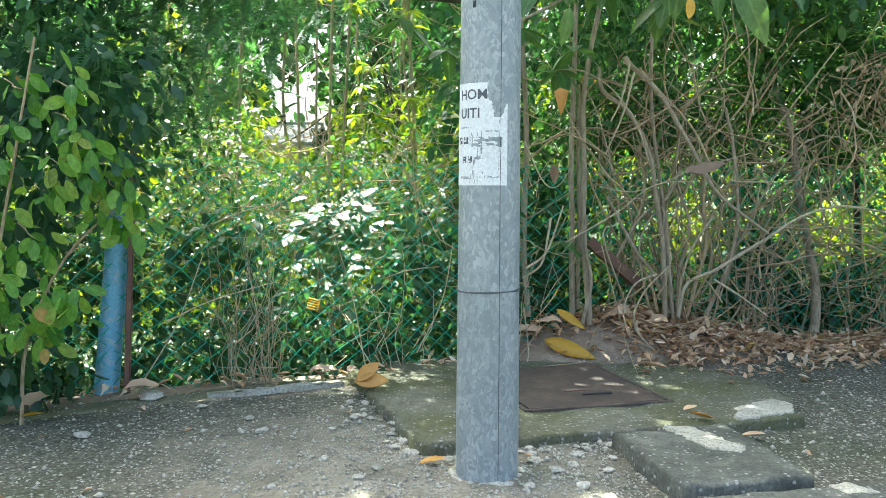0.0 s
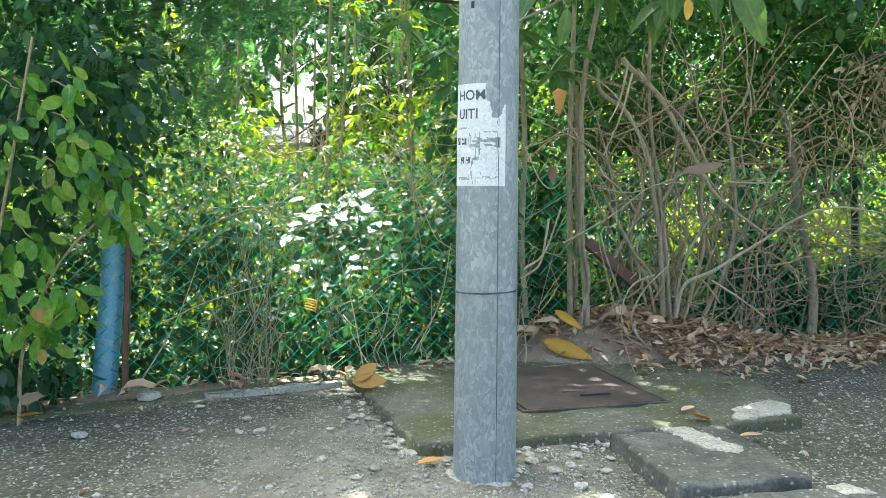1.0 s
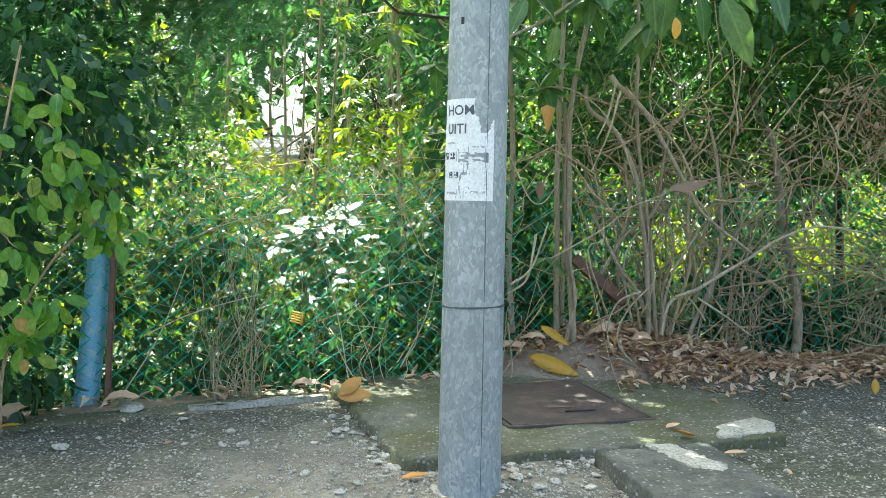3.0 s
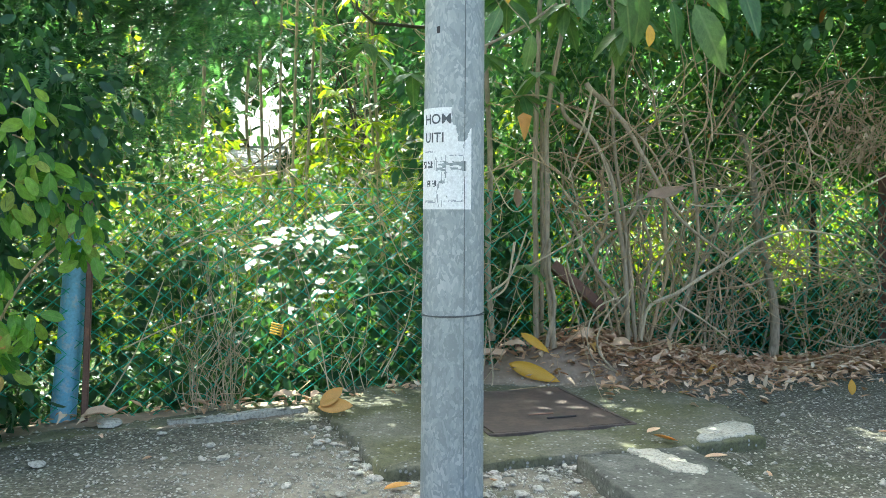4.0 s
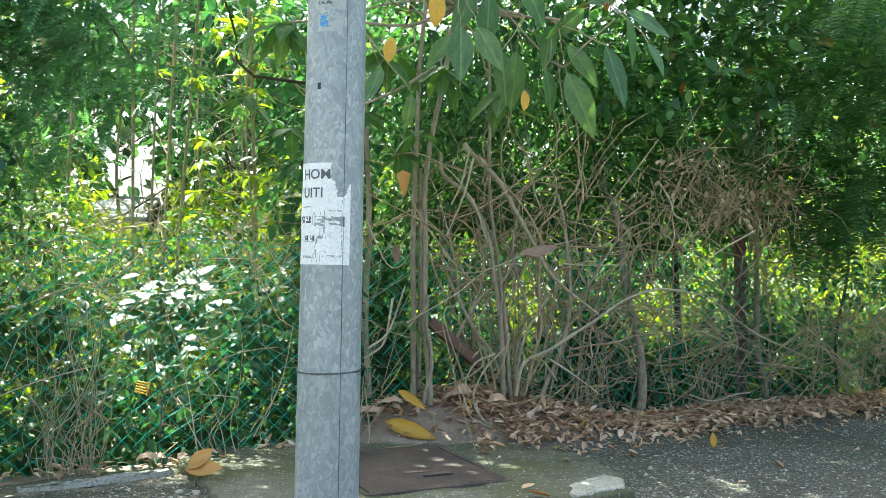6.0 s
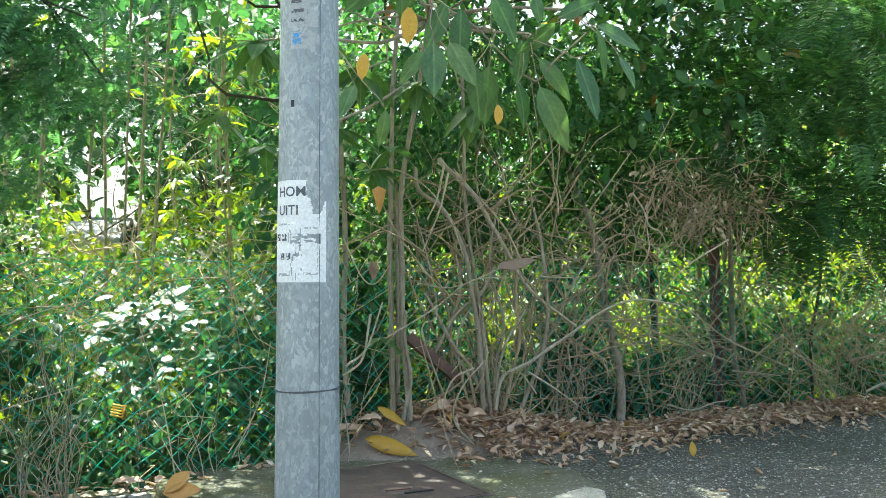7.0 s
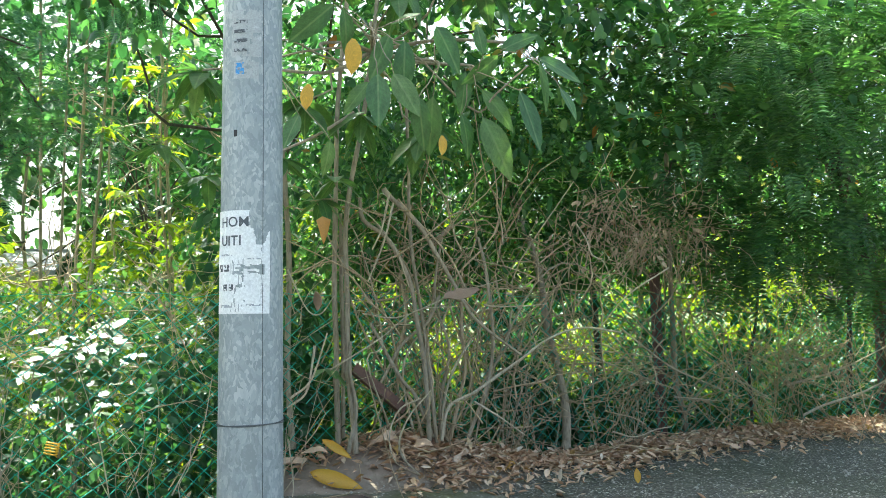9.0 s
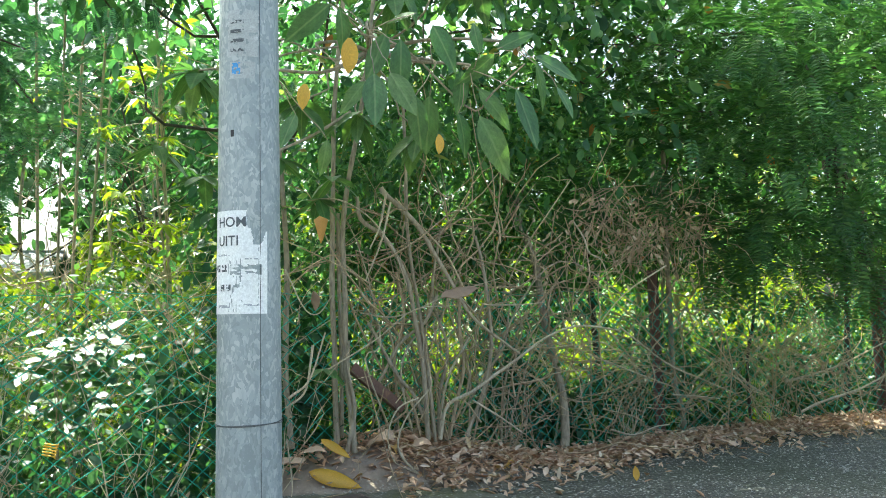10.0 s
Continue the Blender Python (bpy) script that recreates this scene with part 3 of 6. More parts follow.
def build_manhole():
    root = thing("manhole_cover", "square brown rusted steel manhole cover set in mossy concrete", "manhole cover", (0.52, 3.575, 0.042))
    root.rotation_euler[2] = radians(15)
    bm = bmesh.new()
    bmesh.ops.create_cube(bm, size=1.0, matrix=Matrix.Diagonal((0.575, 0.69, 0.012, 1)))
    bmesh.ops.subdivide_edges(bm, edges=bm.edges, cuts=10, use_grid_fill=True)
    for v in bm.verts:
        v.co.z += 0.004 + 0.002 * math.sin(8 * v.co.x + 2) * math.cos(7 * v.co.y)
    part("plate", bm, RUST_PLATE, root)
    for x, y, w, d in ((0, 0.354, 0.626, 0.016), (0, -0.354, 0.626, 0.016), (0.305, 0, 0.016, 0.69), (-0.305, 0, 0.016, 0.69)):
        bm = bmesh.new()
        bmesh.ops.create_cube(bm, size=1.0, matrix=Matrix.Translation((x, y, 0.002)) @ Matrix.Diagonal((w, d, 0.014, 1)))
        bmesh.ops.bevel(bm, geom=bm.edges, offset=0.002, segments=1, affect="EDGES")
        part("frame_bar", bm, RUST_PLATE, root)
    for x, y, w in ((0.06, -0.20, 0.13), (0.0, -0.13, 0.11)):
        bm = bmesh.new()
        bmesh.ops.create_cube(bm, size=1.0, matrix=Matrix.Translation((x, y, 0.0135)) @ Matrix.Diagonal((w, 0.012, 0.006, 1)))
        bmesh.ops.bevel(bm, geom=bm.edges, offset=0.002, segments=1, affect="EDGES")
        part("lifting_slot", bm, BLACK if w > 0.12 else RUST, root)


build_manhole()

# ---- street lamp pole ----
PX, PY = 0.140, 2.575


def pole_r(z):
    return 0.0970 - 0.0057 * z


def build_pole():
    root = thing("street_lamp_pole", "tapered galvanised steel street lamp pole with a welded seam", "pole", (PX, PY, 0))
    zs = [-0.1] + list(np.arange(0, 6.01, 0.25))
    v = []
    sides = 64
    a = np.linspace(0, 2 * np.pi, sides, endpoint=False)
    for z in zs:
        r = pole_r(z)
        v += [(r * math.cos(t), r * math.sin(t), z) for t in a]
    v = np.array(v)
    i = np.arange(len(zs) - 1)[:, None] * sides
    j = np.arange(sides)[None]
    q = np.stack([i + j, i + (j + 1) % sides, i + sides + (j + 1) % sides, i + sides + j], -1).reshape(-1, 4)
    add_mesh("shaft", smooth(mesh_from("shaft", v, q)), GALV, root)
    sa = radians(-72.9)
    pts = np.array([((pole_r(z) + 0.0004) * math.cos(sa + 0.004 * math.sin(5 * z)), (pole_r(z) + 0.0004) * math.sin(sa + 0.004 * math.sin(5 * z)), z) for z in np.arange(0, 6, 0.06)])
    v, q = tube(pts, 0.0011, 0.0011, 6, 0.3)
    add_mesh("weld_seam", smooth(mesh_from("weld_seam", v, q)), WIRE, root, "thin weld seam along the shaft")
    for k, z in enumerate((0.582, 0.574)):
        t = np.linspace(0, 2 * np.pi, 61)
        r = pole_r(z) + 0.0016
        pts = np.stack([r * np.cos(t), r * np.sin(t), z + 0.006 * np.sin(t + 0.6 + 2.2 * k) + 0 * t], -1)
        v, q = tube(pts, 0.0017, 0.0017, 6)
        add_mesh("tie_wire", smooth(mesh_from("tie_wire", v, q)), WIRE, root, "dark steel wire tied round the shaft")
    # crumbled grout at the foot
    t = np.linspace(0, 2 * np.pi, 40)
    pts = np.stack([(0.106 + 0.006 * np.sin(5 * t)) * np.cos(t), (0.106 + 0.006 * np.sin(5 * t)) * np.sin(t), 0 * t - 0.002], -1)
    v, q = tube(pts, 0.013, 0.013, 8, 0.4)
    add_mesh("grout", smooth(mesh_from("grout", v, q)), STONE, root, "crumbled grout round the foot")


build_pole()


def on_pole(s, z, lift):
    """A point on the shaft: s metres round it from the side that faces -y (positive towards +x)."""
    r = pole_r(z)
    a = -math.pi / 2 + s / r
    return (PX + (r + lift) * math.cos(a), PY + (r + lift) * math.sin(a), z)


def sheet_on_pole(name, inside, s0, s1, z0, z1, lift, material, parent=None, step=0.004, label=""):
    ns, nz = max(2, int((s1 - s0) / step)), max(2, int((z1 - z0) / step))
    bm = bmesh.new()
    grid = {}

    def vert(i, j):
        if (i, j) not in grid:
            s, z = s0 + (s1 - s0) * i / ns, z0 + (z1 - z0) * j / nz
            grid[i, j] = bm.verts.new(on_pole(s, z, lift + 0.0006 * math.sin(40 * s + 31 * z)))
        return grid[i, j]

    for i in range(ns):
        for j in range(nz):
            if inside(s0 + (s1 - s0) * (i + 0.5) / ns, z0 + (z1 - z0) * (j + 0.5) / nz):
                bm.faces.new((vert(i, j), vert(i + 1, j), vert(i + 1, j + 1), vert(i, j + 1)))
    me = bpy.data.meshes.new(name)
    bm.to_mesh(me)
    bm.free()
    return add_mesh(name, me, material, parent, label)


def text_on_pole(name, words, s, z, size, lift, material, parent):
    cu = bpy.data.curves.new(name, "FONT")
    cu.body, cu.size, cu.resolution_u = words, size, 3
    cu.offset = size * 0.012
    tmp = new("tmp", cu)
    me = bpy.data.meshes.new_from_object(tmp.evaluated_get(bpy.context.evaluated_depsgraph_get()))
    bpy.data.objects.remove(tmp)
    for v in me.vertices:
        v.co = on_pole(s + v.co.x, z + v.co.y, lift)
    me.materials.clear()
    me.name = name
    return add_mesh(name, me, material, parent)


PAPER_Z0, PAPER_Z1, PAPER_S0, PAPER_S1 = 0.893, 1.190, -0.165, 0.0485


def torn(s, z):
    """True where the sheet still sticks: its upper right corner has come away."""
    n = hash_noise(np.array(s), np.array(z), 90, 3) * 0.012 + hash_noise(np.array(s), np.array(z), 260, 4) * 0.006
    h = 1.190 - z
    if s > -0.004 - n and h < 0.045:
        return False
    if h < 0.10 and s > 0.006 + 0.2 * max(0, h - 0.05) - n and s < 0.046 - 0.55 * max(0, h - 0.045) + n:
        return False
    if h < 0.045 + n:
        return s < 0.0
    # scratches and holes
    if 0.155 < h < 0.185 and -0.062 < s < 0.032 and hash_noise(np.array(s * 0.5), np.array(z), 170, 8) > 0.42 and abs(h - 0.17) < 0.006 + 0.011 * hash_noise(np.array(s), np.array(0.0), 120, 9):
        return False
    if 0.13 < h < 0.29 and -0.068 < s < -0.024 and hash_noise(np.array(s), np.array(z * 0.3), 240, 11) > 0.78:
        return False
    if abs(s - 0.022) < 0.0016 and hash_noise(np.array(s), np.array(z), 150, 12) > 0.45:
        return False
    return True


def build_notice():
    sheet = sheet_on_pole("notice", torn, PAPER_S0, PAPER_S1, PAPER_Z0, PAPER_Z1, 0.0012, PAPER, None, 0.0021)
    tagged(sheet, "torn white paper notice in black print pasted on the pole", "notice")
    text_on_pole("headline", "HOM", -0.107, 1.143, 0.041, 0.0026, INK, sheet)
    text_on_pole("headline", "UITI", -0.107, 1.089, 0.041, 0.0026, INK, sheet)
    for s0, s1, z, h, mat in ((-0.113, -0.062, 1.062, 0.005, INK_GREY), (-0.120, -0.100, 1.024, 0.020, INK), (-0.092, -0.072, 1.024, 0.020, INK), (-0.096, -0.080, 0.968, 0.019, INK), (-0.072, -0.058, 0.968, 0.019, INK), (-0.108, -0.06, 0.915, 0.008, INK_GREY), (-0.02, 0.02, 0.918, 0.006, INK_GREY), (-0.03, 0.02, 1.05, 0.004, INK_GREY)):
        sheet_on_pole("print_bar", lambda s, z_: hash_noise(np.array(s), np.array(z_), 220, 2) > 0.38, s0, s1, z - h / 2, z + h / 2, 0.0024, mat, sheet, 0.002)


build_notice()


def build_stickers():
    tagged(sheet_on_pole("tape_scrap", lambda s, z: True, -0.060, -0.049, 1.405, 1.425, 0.0012, BLACK, None), "small square scrap of black tape on the pole", "tape scrap")
    ob = sheet_on_pole("sticker", lambda s, z: hash_noise(np.array(s), np.array(z), 110, 5) > 0.25, -0.062, 0.012, 1.575, 1.625, 0.0012, GUM, None, 0.003)
    tagged(ob, "peeling grey and blue sticker remains on the pole", "sticker", group="sticker remains")
    sheet_on_pole("blue_print", lambda s, z: hash_noise(np.array(s), np.array(z), 130, 6) > 0.35, -0.055, -0.03, 1.588, 1.622, 0.0022, BLUE_INK, ob, 0.003)
    ob = sheet_on_pole("sticker", lambda s, z: hash_noise(np.array(s), np.array(z), 100, 7) > 0.3, -0.07, 0.02, 1.64, 1.78, 0.0012, GUM, None, 0.004)
    tagged(ob, "washed-out grey sticker remains with faint print", "sticker", group="sticker remains")
    for k in range(4):
        sheet_on_pole("print_bar", lambda s, z: hash_noise(np.array(s), np.array(z), 200, 9) > 0.45, -0.06, -0.02, 1.655 + 0.028 * k, 1.665 + 0.028 * k, 0.0022, INK, ob, 0.0025)


build_stickers()

# ---- fence ----


def build_fence():
    root = thing("chain_link_fence", "green plastic-coated chain-link fence overgrown by plants", "fence")
    pitch, wire, height = 0.098, 0.0023, 1.10
    # arc length along the fence
    seg = np.linalg.norm(np.diff(FENCE, axis=0), axis=1)
    cum = np.concatenate([[0], np.cumsum(seg)])

    def place(s, h):
        x, y = np.interp(s, cum, FENCE[:, 0]), np.interp(s, cum, FENCE[:, 1])
        lean = 0.03 * np.sin(s * 1.3) + 0.016 * np.sin(s * 7 + 4 * h)
        base = -0.10
        return np.stack([x + 0.3 * lean * h, y + lean * h, base + h + 0.012 * np.sin(s * 9 + 5 * h) + 0.008 * np.sin(s * 23 - 11 * h)], -1)

    spans = [(0.6, 3.15), (3.15, 5.4), (5.4, 7.2), (7.2, 9.4), (9.4, 12.2)]
    for lo, hi in spans:
        b = Bunch()
        for sign in (-1, 1):
            for k in np.arange(lo - 1.3 * height, hi + 1.3 * height, pitch):
                h = np.arange(0, height + 0.001, pitch / 2)
                s = k + sign * h * 1.2 + (0.0 if sign > 0 else pitch / 2)
                ok = (s >= lo) & (s <= hi)
                if ok.sum() < 2:
                    continue
                p = place(s[ok], h[ok])
                zig = np.where(np.arange(ok.sum()) % 2 == 0, 1, -1)[:, None] * np.array([0, 0.0015 * sign, 0])
                b.add(*tube(p + zig, wire, wire, 4))
        for h in (0.02, height - 0.01):
            s = np.linspace(lo, hi, 24)
            b.add(*tube(place(s, h + 0 * s), 0.0017, 0.0017, 5))
        add_mesh("wire_mesh", b.mesh("wire_mesh"), PVC_GREEN, root, "green diamond wire mesh panel")
    # leaning blue pipe post
    v, q = tube(smooth_line([(-1.44, 3.56, -0.15), (-1.425, 3.57, 0.05), (-1.385, 3.585, 0.5), (-1.345, 3.60, 1.02)], 14), 0.052, 0.049, 20)
    post = add_mesh("post", smooth(mesh_from("post", v, q)), PAINT_BLUE, root, "leaning steel pipe post in faded blue paint")
    # angle-iron posts and the sloping brace

    def angle_iron(name, a, b, w, yaw, label):
        bm = bmesh.new()
        a, b = Vector(a), Vector(b)
        L = (b - a).length
        for m in (Matrix.Translation((w / 2, 0, L / 2)) @ Matrix.Diagonal((w, 0.005, L, 1)), Matrix.Translation((0.0025, w / 2 + 0.0025, L / 2)) @ Matrix.Diagonal((0.005, w - 0.005, L, 1))):
            bmesh.ops.create_cube(bm, size=1.0, matrix=m)
        ob = part(name, bm, RUST, root, label)
        ob.matrix_world = Matrix.Translation(a) @ (b - a).to_track_quat("Z", "Y").to_matrix().to_4x4() @ pose(0, 0, 0, 0, 0, yaw)

    angle_iron("iron_stake", (-1.325, 3.53, -0.2), (-1.275, 3.56, 1.05), 0.026, 20, "thin rusty angle-iron stake")
    angle_iron("brace", (0.735, 4.31, 0.60), (1.02, 4.40, 0.365), 0.05, 0, "sloping rusty angle-iron brace")
    angle_iron("iron_stake", (3.02, 5.24, -0.3), (3.0, 5.28, 1.15), 0.05, 10, "rusty angle-iron stake")
    angle_iron("iron_stake", (5.2, 5.6, -0.3), (5.2, 5.63, 1.15), 0.05, 10, "rusty angle-iron stake")


build_fence()

# ---- trees and shrubs ----


def stem(parent, name, pts, r0, r1, material=BARK, n=24, sides=10, lump=0.06, label=""):
    v, q = tube(smooth_line(pts, n), r0, r1, sides, lump)
    return add_mesh(name, smooth(mesh_from(name, v, q)), material, parent, label)


def twig_net(n, lo, hi, length, radius, sag=0.05, up=0.3, flat=1.0):
    """Loose crossing twigs."""
    b = Bunch()
    a = clumps(n, lo, hi)
    for p in a:
        d = rng.normal(0, 1, 3) * np.array([1, 0.6, flat])
        d[2] += up
        d = d / np.linalg.norm(d) * rng.uniform(*length)
        r = rng.uniform(*radius)
        b.add(*tube(wander(p, p + d, 7, 0.06 * np.linalg.norm(d), sag * rng.uniform(-1, 1)), r, r * 0.5, 4))
    return b


OVALS = [smooth(mesh_from("leaf", *blade(9, lambda x: 0.26 * math.sin(math.pi * (0.04 + 0.96 * x) ** 1.15) ** 0.62 + 0.003, f, c))) for f, c in ((0.15, 0.1), (0.3, 0.25), (0.22, -0.05))]
LANCES = [smooth(mesh_from("leaf", *blade(10, lambda x: 0.19 * math.sin(math.pi * x**0.85) ** 0.9 + 0.004, f, c))) for f, c in ((0.12, 0.16), (0.22, 0.25), (0.18, 0.06))]
for me in OVALS:
    me.materials.append(LEAF_SHOOT)
GLOSSY = [smooth(mesh_from("leaf", *blade(7, lambda x: 0.24 * math.sin(math.pi * x**0.9) ** 0.8 + 0.003, f, c))) for f, c in ((0.15, 0.1), (0.25, 0.2))]
for me in GLOSSY:
    me.materials.append(LEAF_GLOSSY)
for me in LANCES:
    me.materials.append(LEAF_LONG_ONE)


def hang_leaves(meshes, parent, at, along, up, size):
    """Single leaves as parts of a shoot."""
    along = unit(np.asarray(along))
    side = unit(np.cross(up, along))
    nrm = np.cross(along, side)
    for p, a, s, n, k in zip(at, along, side, nrm, size):
        ob = new("leaf", meshes[rng.integers(0, len(meshes))])
        ob.parent = parent
        m = Matrix((a, s, n)).transposed().to_4x4()
        ob.matrix_local = Matrix.Translation(p) @ m @ Matrix.Scale(float(k), 4)


def long_leaf_tree():
    t = thing("long_leaf_tree", "slender tree with several pale trunks and long drooping leaves", "tree", (0.68, 4.36, 0.16))
    k = Vector(t.location)

    def rel(pts):
        return [(x - k.x, y - k.y, z - k.z) for x, y, z in pts]

    stem(t, "trunk", np.array([(0.67, 4.34, 0.18), (0.66, 4.34, 0.56), (0.66, 4.34, 0.72), (0.65, 4.34, 1.02), (0.66, 4.34, 1.60), (0.67, 4.34, 1.99), (0.73, 4.34, 2.65)]) - np.array(k), 0.016, 0.011, BARK, n=26, sides=9, lump=0.1)
    stem(t, "trunk", np.array([(0.75, 4.30, 0.19), (0.74, 4.30, 0.35), (0.71, 4.30, 0.63), (0.71, 4.30, 0.95), (0.70, 4.30, 1.30), (0.73, 4.30, 1.56), (0.78, 4.30, 1.82), (0.83, 4.30, 2.15), (0.91, 4.30, 2.90)]) - np.array(k), 0.017, 0.011, BARK, n=26, sides=9, lump=0.1)
    stem(t, "trunk", np.array([(0.70, 4.38, 0.22), (0.70, 4.38, 0.73), (0.69, 4.38, 1.12), (0.69, 4.38, 1.41)]) - np.array(k), 0.012, 0.009, BARK, n=26, sides=9, lump=0.1)
    stem(t, "trunk", np.array([(0.71, 4.28, 0.20), (0.75, 4.28, 0.41), (0.72, 4.28, 0.58), (0.72, 4.28, 0.75)]) - np.array(k), 0.012, 0.009, BARK, n=26, sides=9, lump=0.1)
    stem(t, "trunk", np.array([(0.45, 4.42, 0.21), (0.43, 4.42, 0.45), (0.42, 4.42, 0.69), (0.43, 4.42, 1.10), (0.41, 4.42, 1.50), (0.37, 4.42, 1.98)]) - np.array(k), 0.017, 0.013, BARK, n=26, sides=9, lump=0.1)
    stem(t, "limb", np.array([(0.73, 3.90, 2.21), (0.93, 3.81, 2.12), (1.21, 3.73, 1.83), (1.29, 3.64, 1.89), (1.42, 3.55, 2.01)]) - np.array(k), 0.006, 0.004, BARK, n=14, sides=6)
    stem(t, "limb", np.array([(0.71, 4.10, 1.88), (0.52, 3.93, 1.73), (0.35, 3.77, 1.62), (0.19, 3.60, 1.52)]) - np.array(k), 0.008, 0.005, BARK, n=14, sides=6)
    # limbs that carry the leaf whorls
    hanging = [(1.24, 1.92, 1.38, 1.74), (1.23, 1.78, 1.34, 1.51), (1.17, 2.01, 1.15, 1.81), (1.36, 1.88, 1.45, 1.62), (1.46, 2.02, 1.53, 1.81), (1.50, 2.07, 1.73, 1.99), (1.19, 2.03, 1.16, 2.17), (1.14, 1.80, 1.19, 1.61), (0.89, 1.82, 0.91, 1.60), (1.01, 1.88, 1.00, 1.62), (0.85, 2.09, 0.84, 1.85), (0.80, 2.14, 0.71, 1.92), (0.72, 1.92, 0.70, 1.68), (0.59, 2.25, 0.63, 2.05), (0.99, 2.16, 1.06, 1.96), (0.39, 1.74, 0.32, 1.60), (0.52, 1.63, 0.50, 1.48), (0.55, 2.26, 0.36, 2.09), (1.57, 1.91, 1.63, 1.77), (1.28, 2.05, 1.14, 1.91), (0.93, 2.23, 0.80, 2.20), (1.30, 2.08, 1.46, 2.17), (0.68, 1.88, 0.57, 1.75), (0.80, 1.94, 0.88, 1.74)]
    bough = [(1.17, 3.6, 1.98), (0.72, 3.66, 2.15), (1.02, 3.64, 2.0), (0.5, 3.66, 2.05), (1.4, 3.6, 2.1), (0.3, 3.6, 1.9)]
    shoots = []
    for w in bough:
        stem(t, "limb", rel([(0.84, 4.28, 2.25), (0.5 * (w[0] + 0.84), 3.98, w[2] + 0.14), (w[0], w[1] + 0.05, w[2] + 0.04), w]), 0.010, 0.005, n=12, sides=6)
        b = Bunch()
        b.add(*tube(wander(np.array(rel([w])[0]) + np.array([0, 0.05, 0.03]), np.array(rel([w])[0]), 5, 0.004), 0.006, 0.004, 6))
        shoots.append(add_mesh("shoot", b.mesh("shoot"), BARK, t, "shoot with long drooping leaves"))
    for x0, z0, x1, z1 in hanging:
        near = min(range(len(bough)), key=lambda i: (bough[i][0] - x0) ** 2 + (bough[i][2] - z0) ** 2)
        y0 = 3.6 + rng.uniform(-0.1, 0.12)
        dy = rng.uniform(-0.12, 0.05)
        d = np.array([(x1 - x0, dy, z1 - z0)])
        up = np.array([(rng.normal(0, 0.35), -1.0, 0.35 + rng.normal(0, 0.2))])
        hang_leaves(LANCES, shoots[near], np.array(rel([(x0, y0, z0)])), d, up, [float(np.linalg.norm(d)) * 1.04])
        v, q = tube(wander(np.array(rel([bough[near]])[0]), np.array(rel([(x0, y0, z0)])[0]), 6, 0.008), 0.003, 0.002, 5)
        add_mesh("stalk", smooth(mesh_from("stalk", v, q)), BARK, t)
    # whorls above the view and deeper in
    for w in [(0.57, 3.75, 2.5), (0.2, 3.9, 2.1), (-0.02, 3.95, 2.0), (1.3, 3.8, 2.5), (0.9, 3.9, 2.45), (0.45, 4.0, 1.9), (0.75, 4.05, 1.85), (1.05, 4.05, 1.8)]:
        m = 7
        a = np.linspace(0, 2 * np.pi, m, endpoint=False) + rng.uniform(0, 6)
        d = np.stack([np.cos(a), np.sin(a) * 0.8, -1.0 + rng.uniform(-0.45, 0.75, m)], -1)
        up = np.stack([np.cos(a), np.sin(a), 0.9 + 0 * a], -1) + rng.normal(0, 0.2, (m, 3))
        v, q = tube(wander(np.array(rel([(0.84, 4.28, 2.25)])[0]), np.array(rel([w])[0]), 9, 0.03), 0.007, 0.004, 6)
        sh = add_mesh("shoot", smooth(mesh_from("shoot", v, q)), BARK, t, "shoot with a whorl of long leaves")
        hang_leaves(LANCES, sh, np.array(rel([w] * m)) + rng.normal(0, 0.012, (m, 3)), d, up, rng.uniform(0.16, 0.28, m))
    # low side shoots
    for w, m, s in (((0.60, 4.20, 0.62), 7, 0.16), ((0.56, 4.15, 1.45), 6, 0.18), ((0.36, 4.0, 1.62), 7, 0.2), ((0.22, 4.05, 1.5), 7, 0.22), ((0.62, 4.1, 1.55), 5, 0.2), ((0.02, 4.15, 1.55), 7, 0.22), ((-0.2, 4.2, 1.7), 7, 0.22)):
        b = Bunch()
        a = np.linspace(0, 2 * np.pi, m, endpoint=False) + rng.uniform(0, 6)
        d = np.stack([np.cos(a), np.sin(a), -0.5 + rng.uniform(-0.5, 0.5, m)], -1)
        up = np.stack([np.cos(a) * 0.5, np.sin(a) * 0.5, 1 + 0 * a], -1)
        b.add(*tube(wander(np.array(rel([w])[0]) + np.array([0.05, 0.16, -0.05]), np.array(rel([w])[0]), 6, 0.01), 0.004, 0.003, 5))
        sh = add_mesh("side_shoot", b.mesh("side_shoot"), BARK, t, "low shoot with narrow leaves")
        hang_leaves(LANCES, sh, np.array(rel([w] * m)), d, up, rng.uniform(0.7, 1.1, m) * s)
    b = Bunch()
    b.add(*leaves(OVAL, np.array(rel([(0.61, 3.52, 2.06), (0.42, 3.52, 1.85), (1.00, 3.52, 1.66)])), np.array([(-0.005, -0.020, -0.158), (-0.017, -0.020, -0.111), (-0.002, -0.020, -0.090)]), np.array([(0.2, -1, 0.2), (-0.3, -1, 0.1), (0.3, -1, 0.2)]), np.array([0.159, 0.114, 0.092])))
    add_mesh("yellowed_leaves", b.mesh("yellowed_leaves"), LEAF_YELLOW, t, "yellow-orange ageing leaves")


long_leaf_tree()


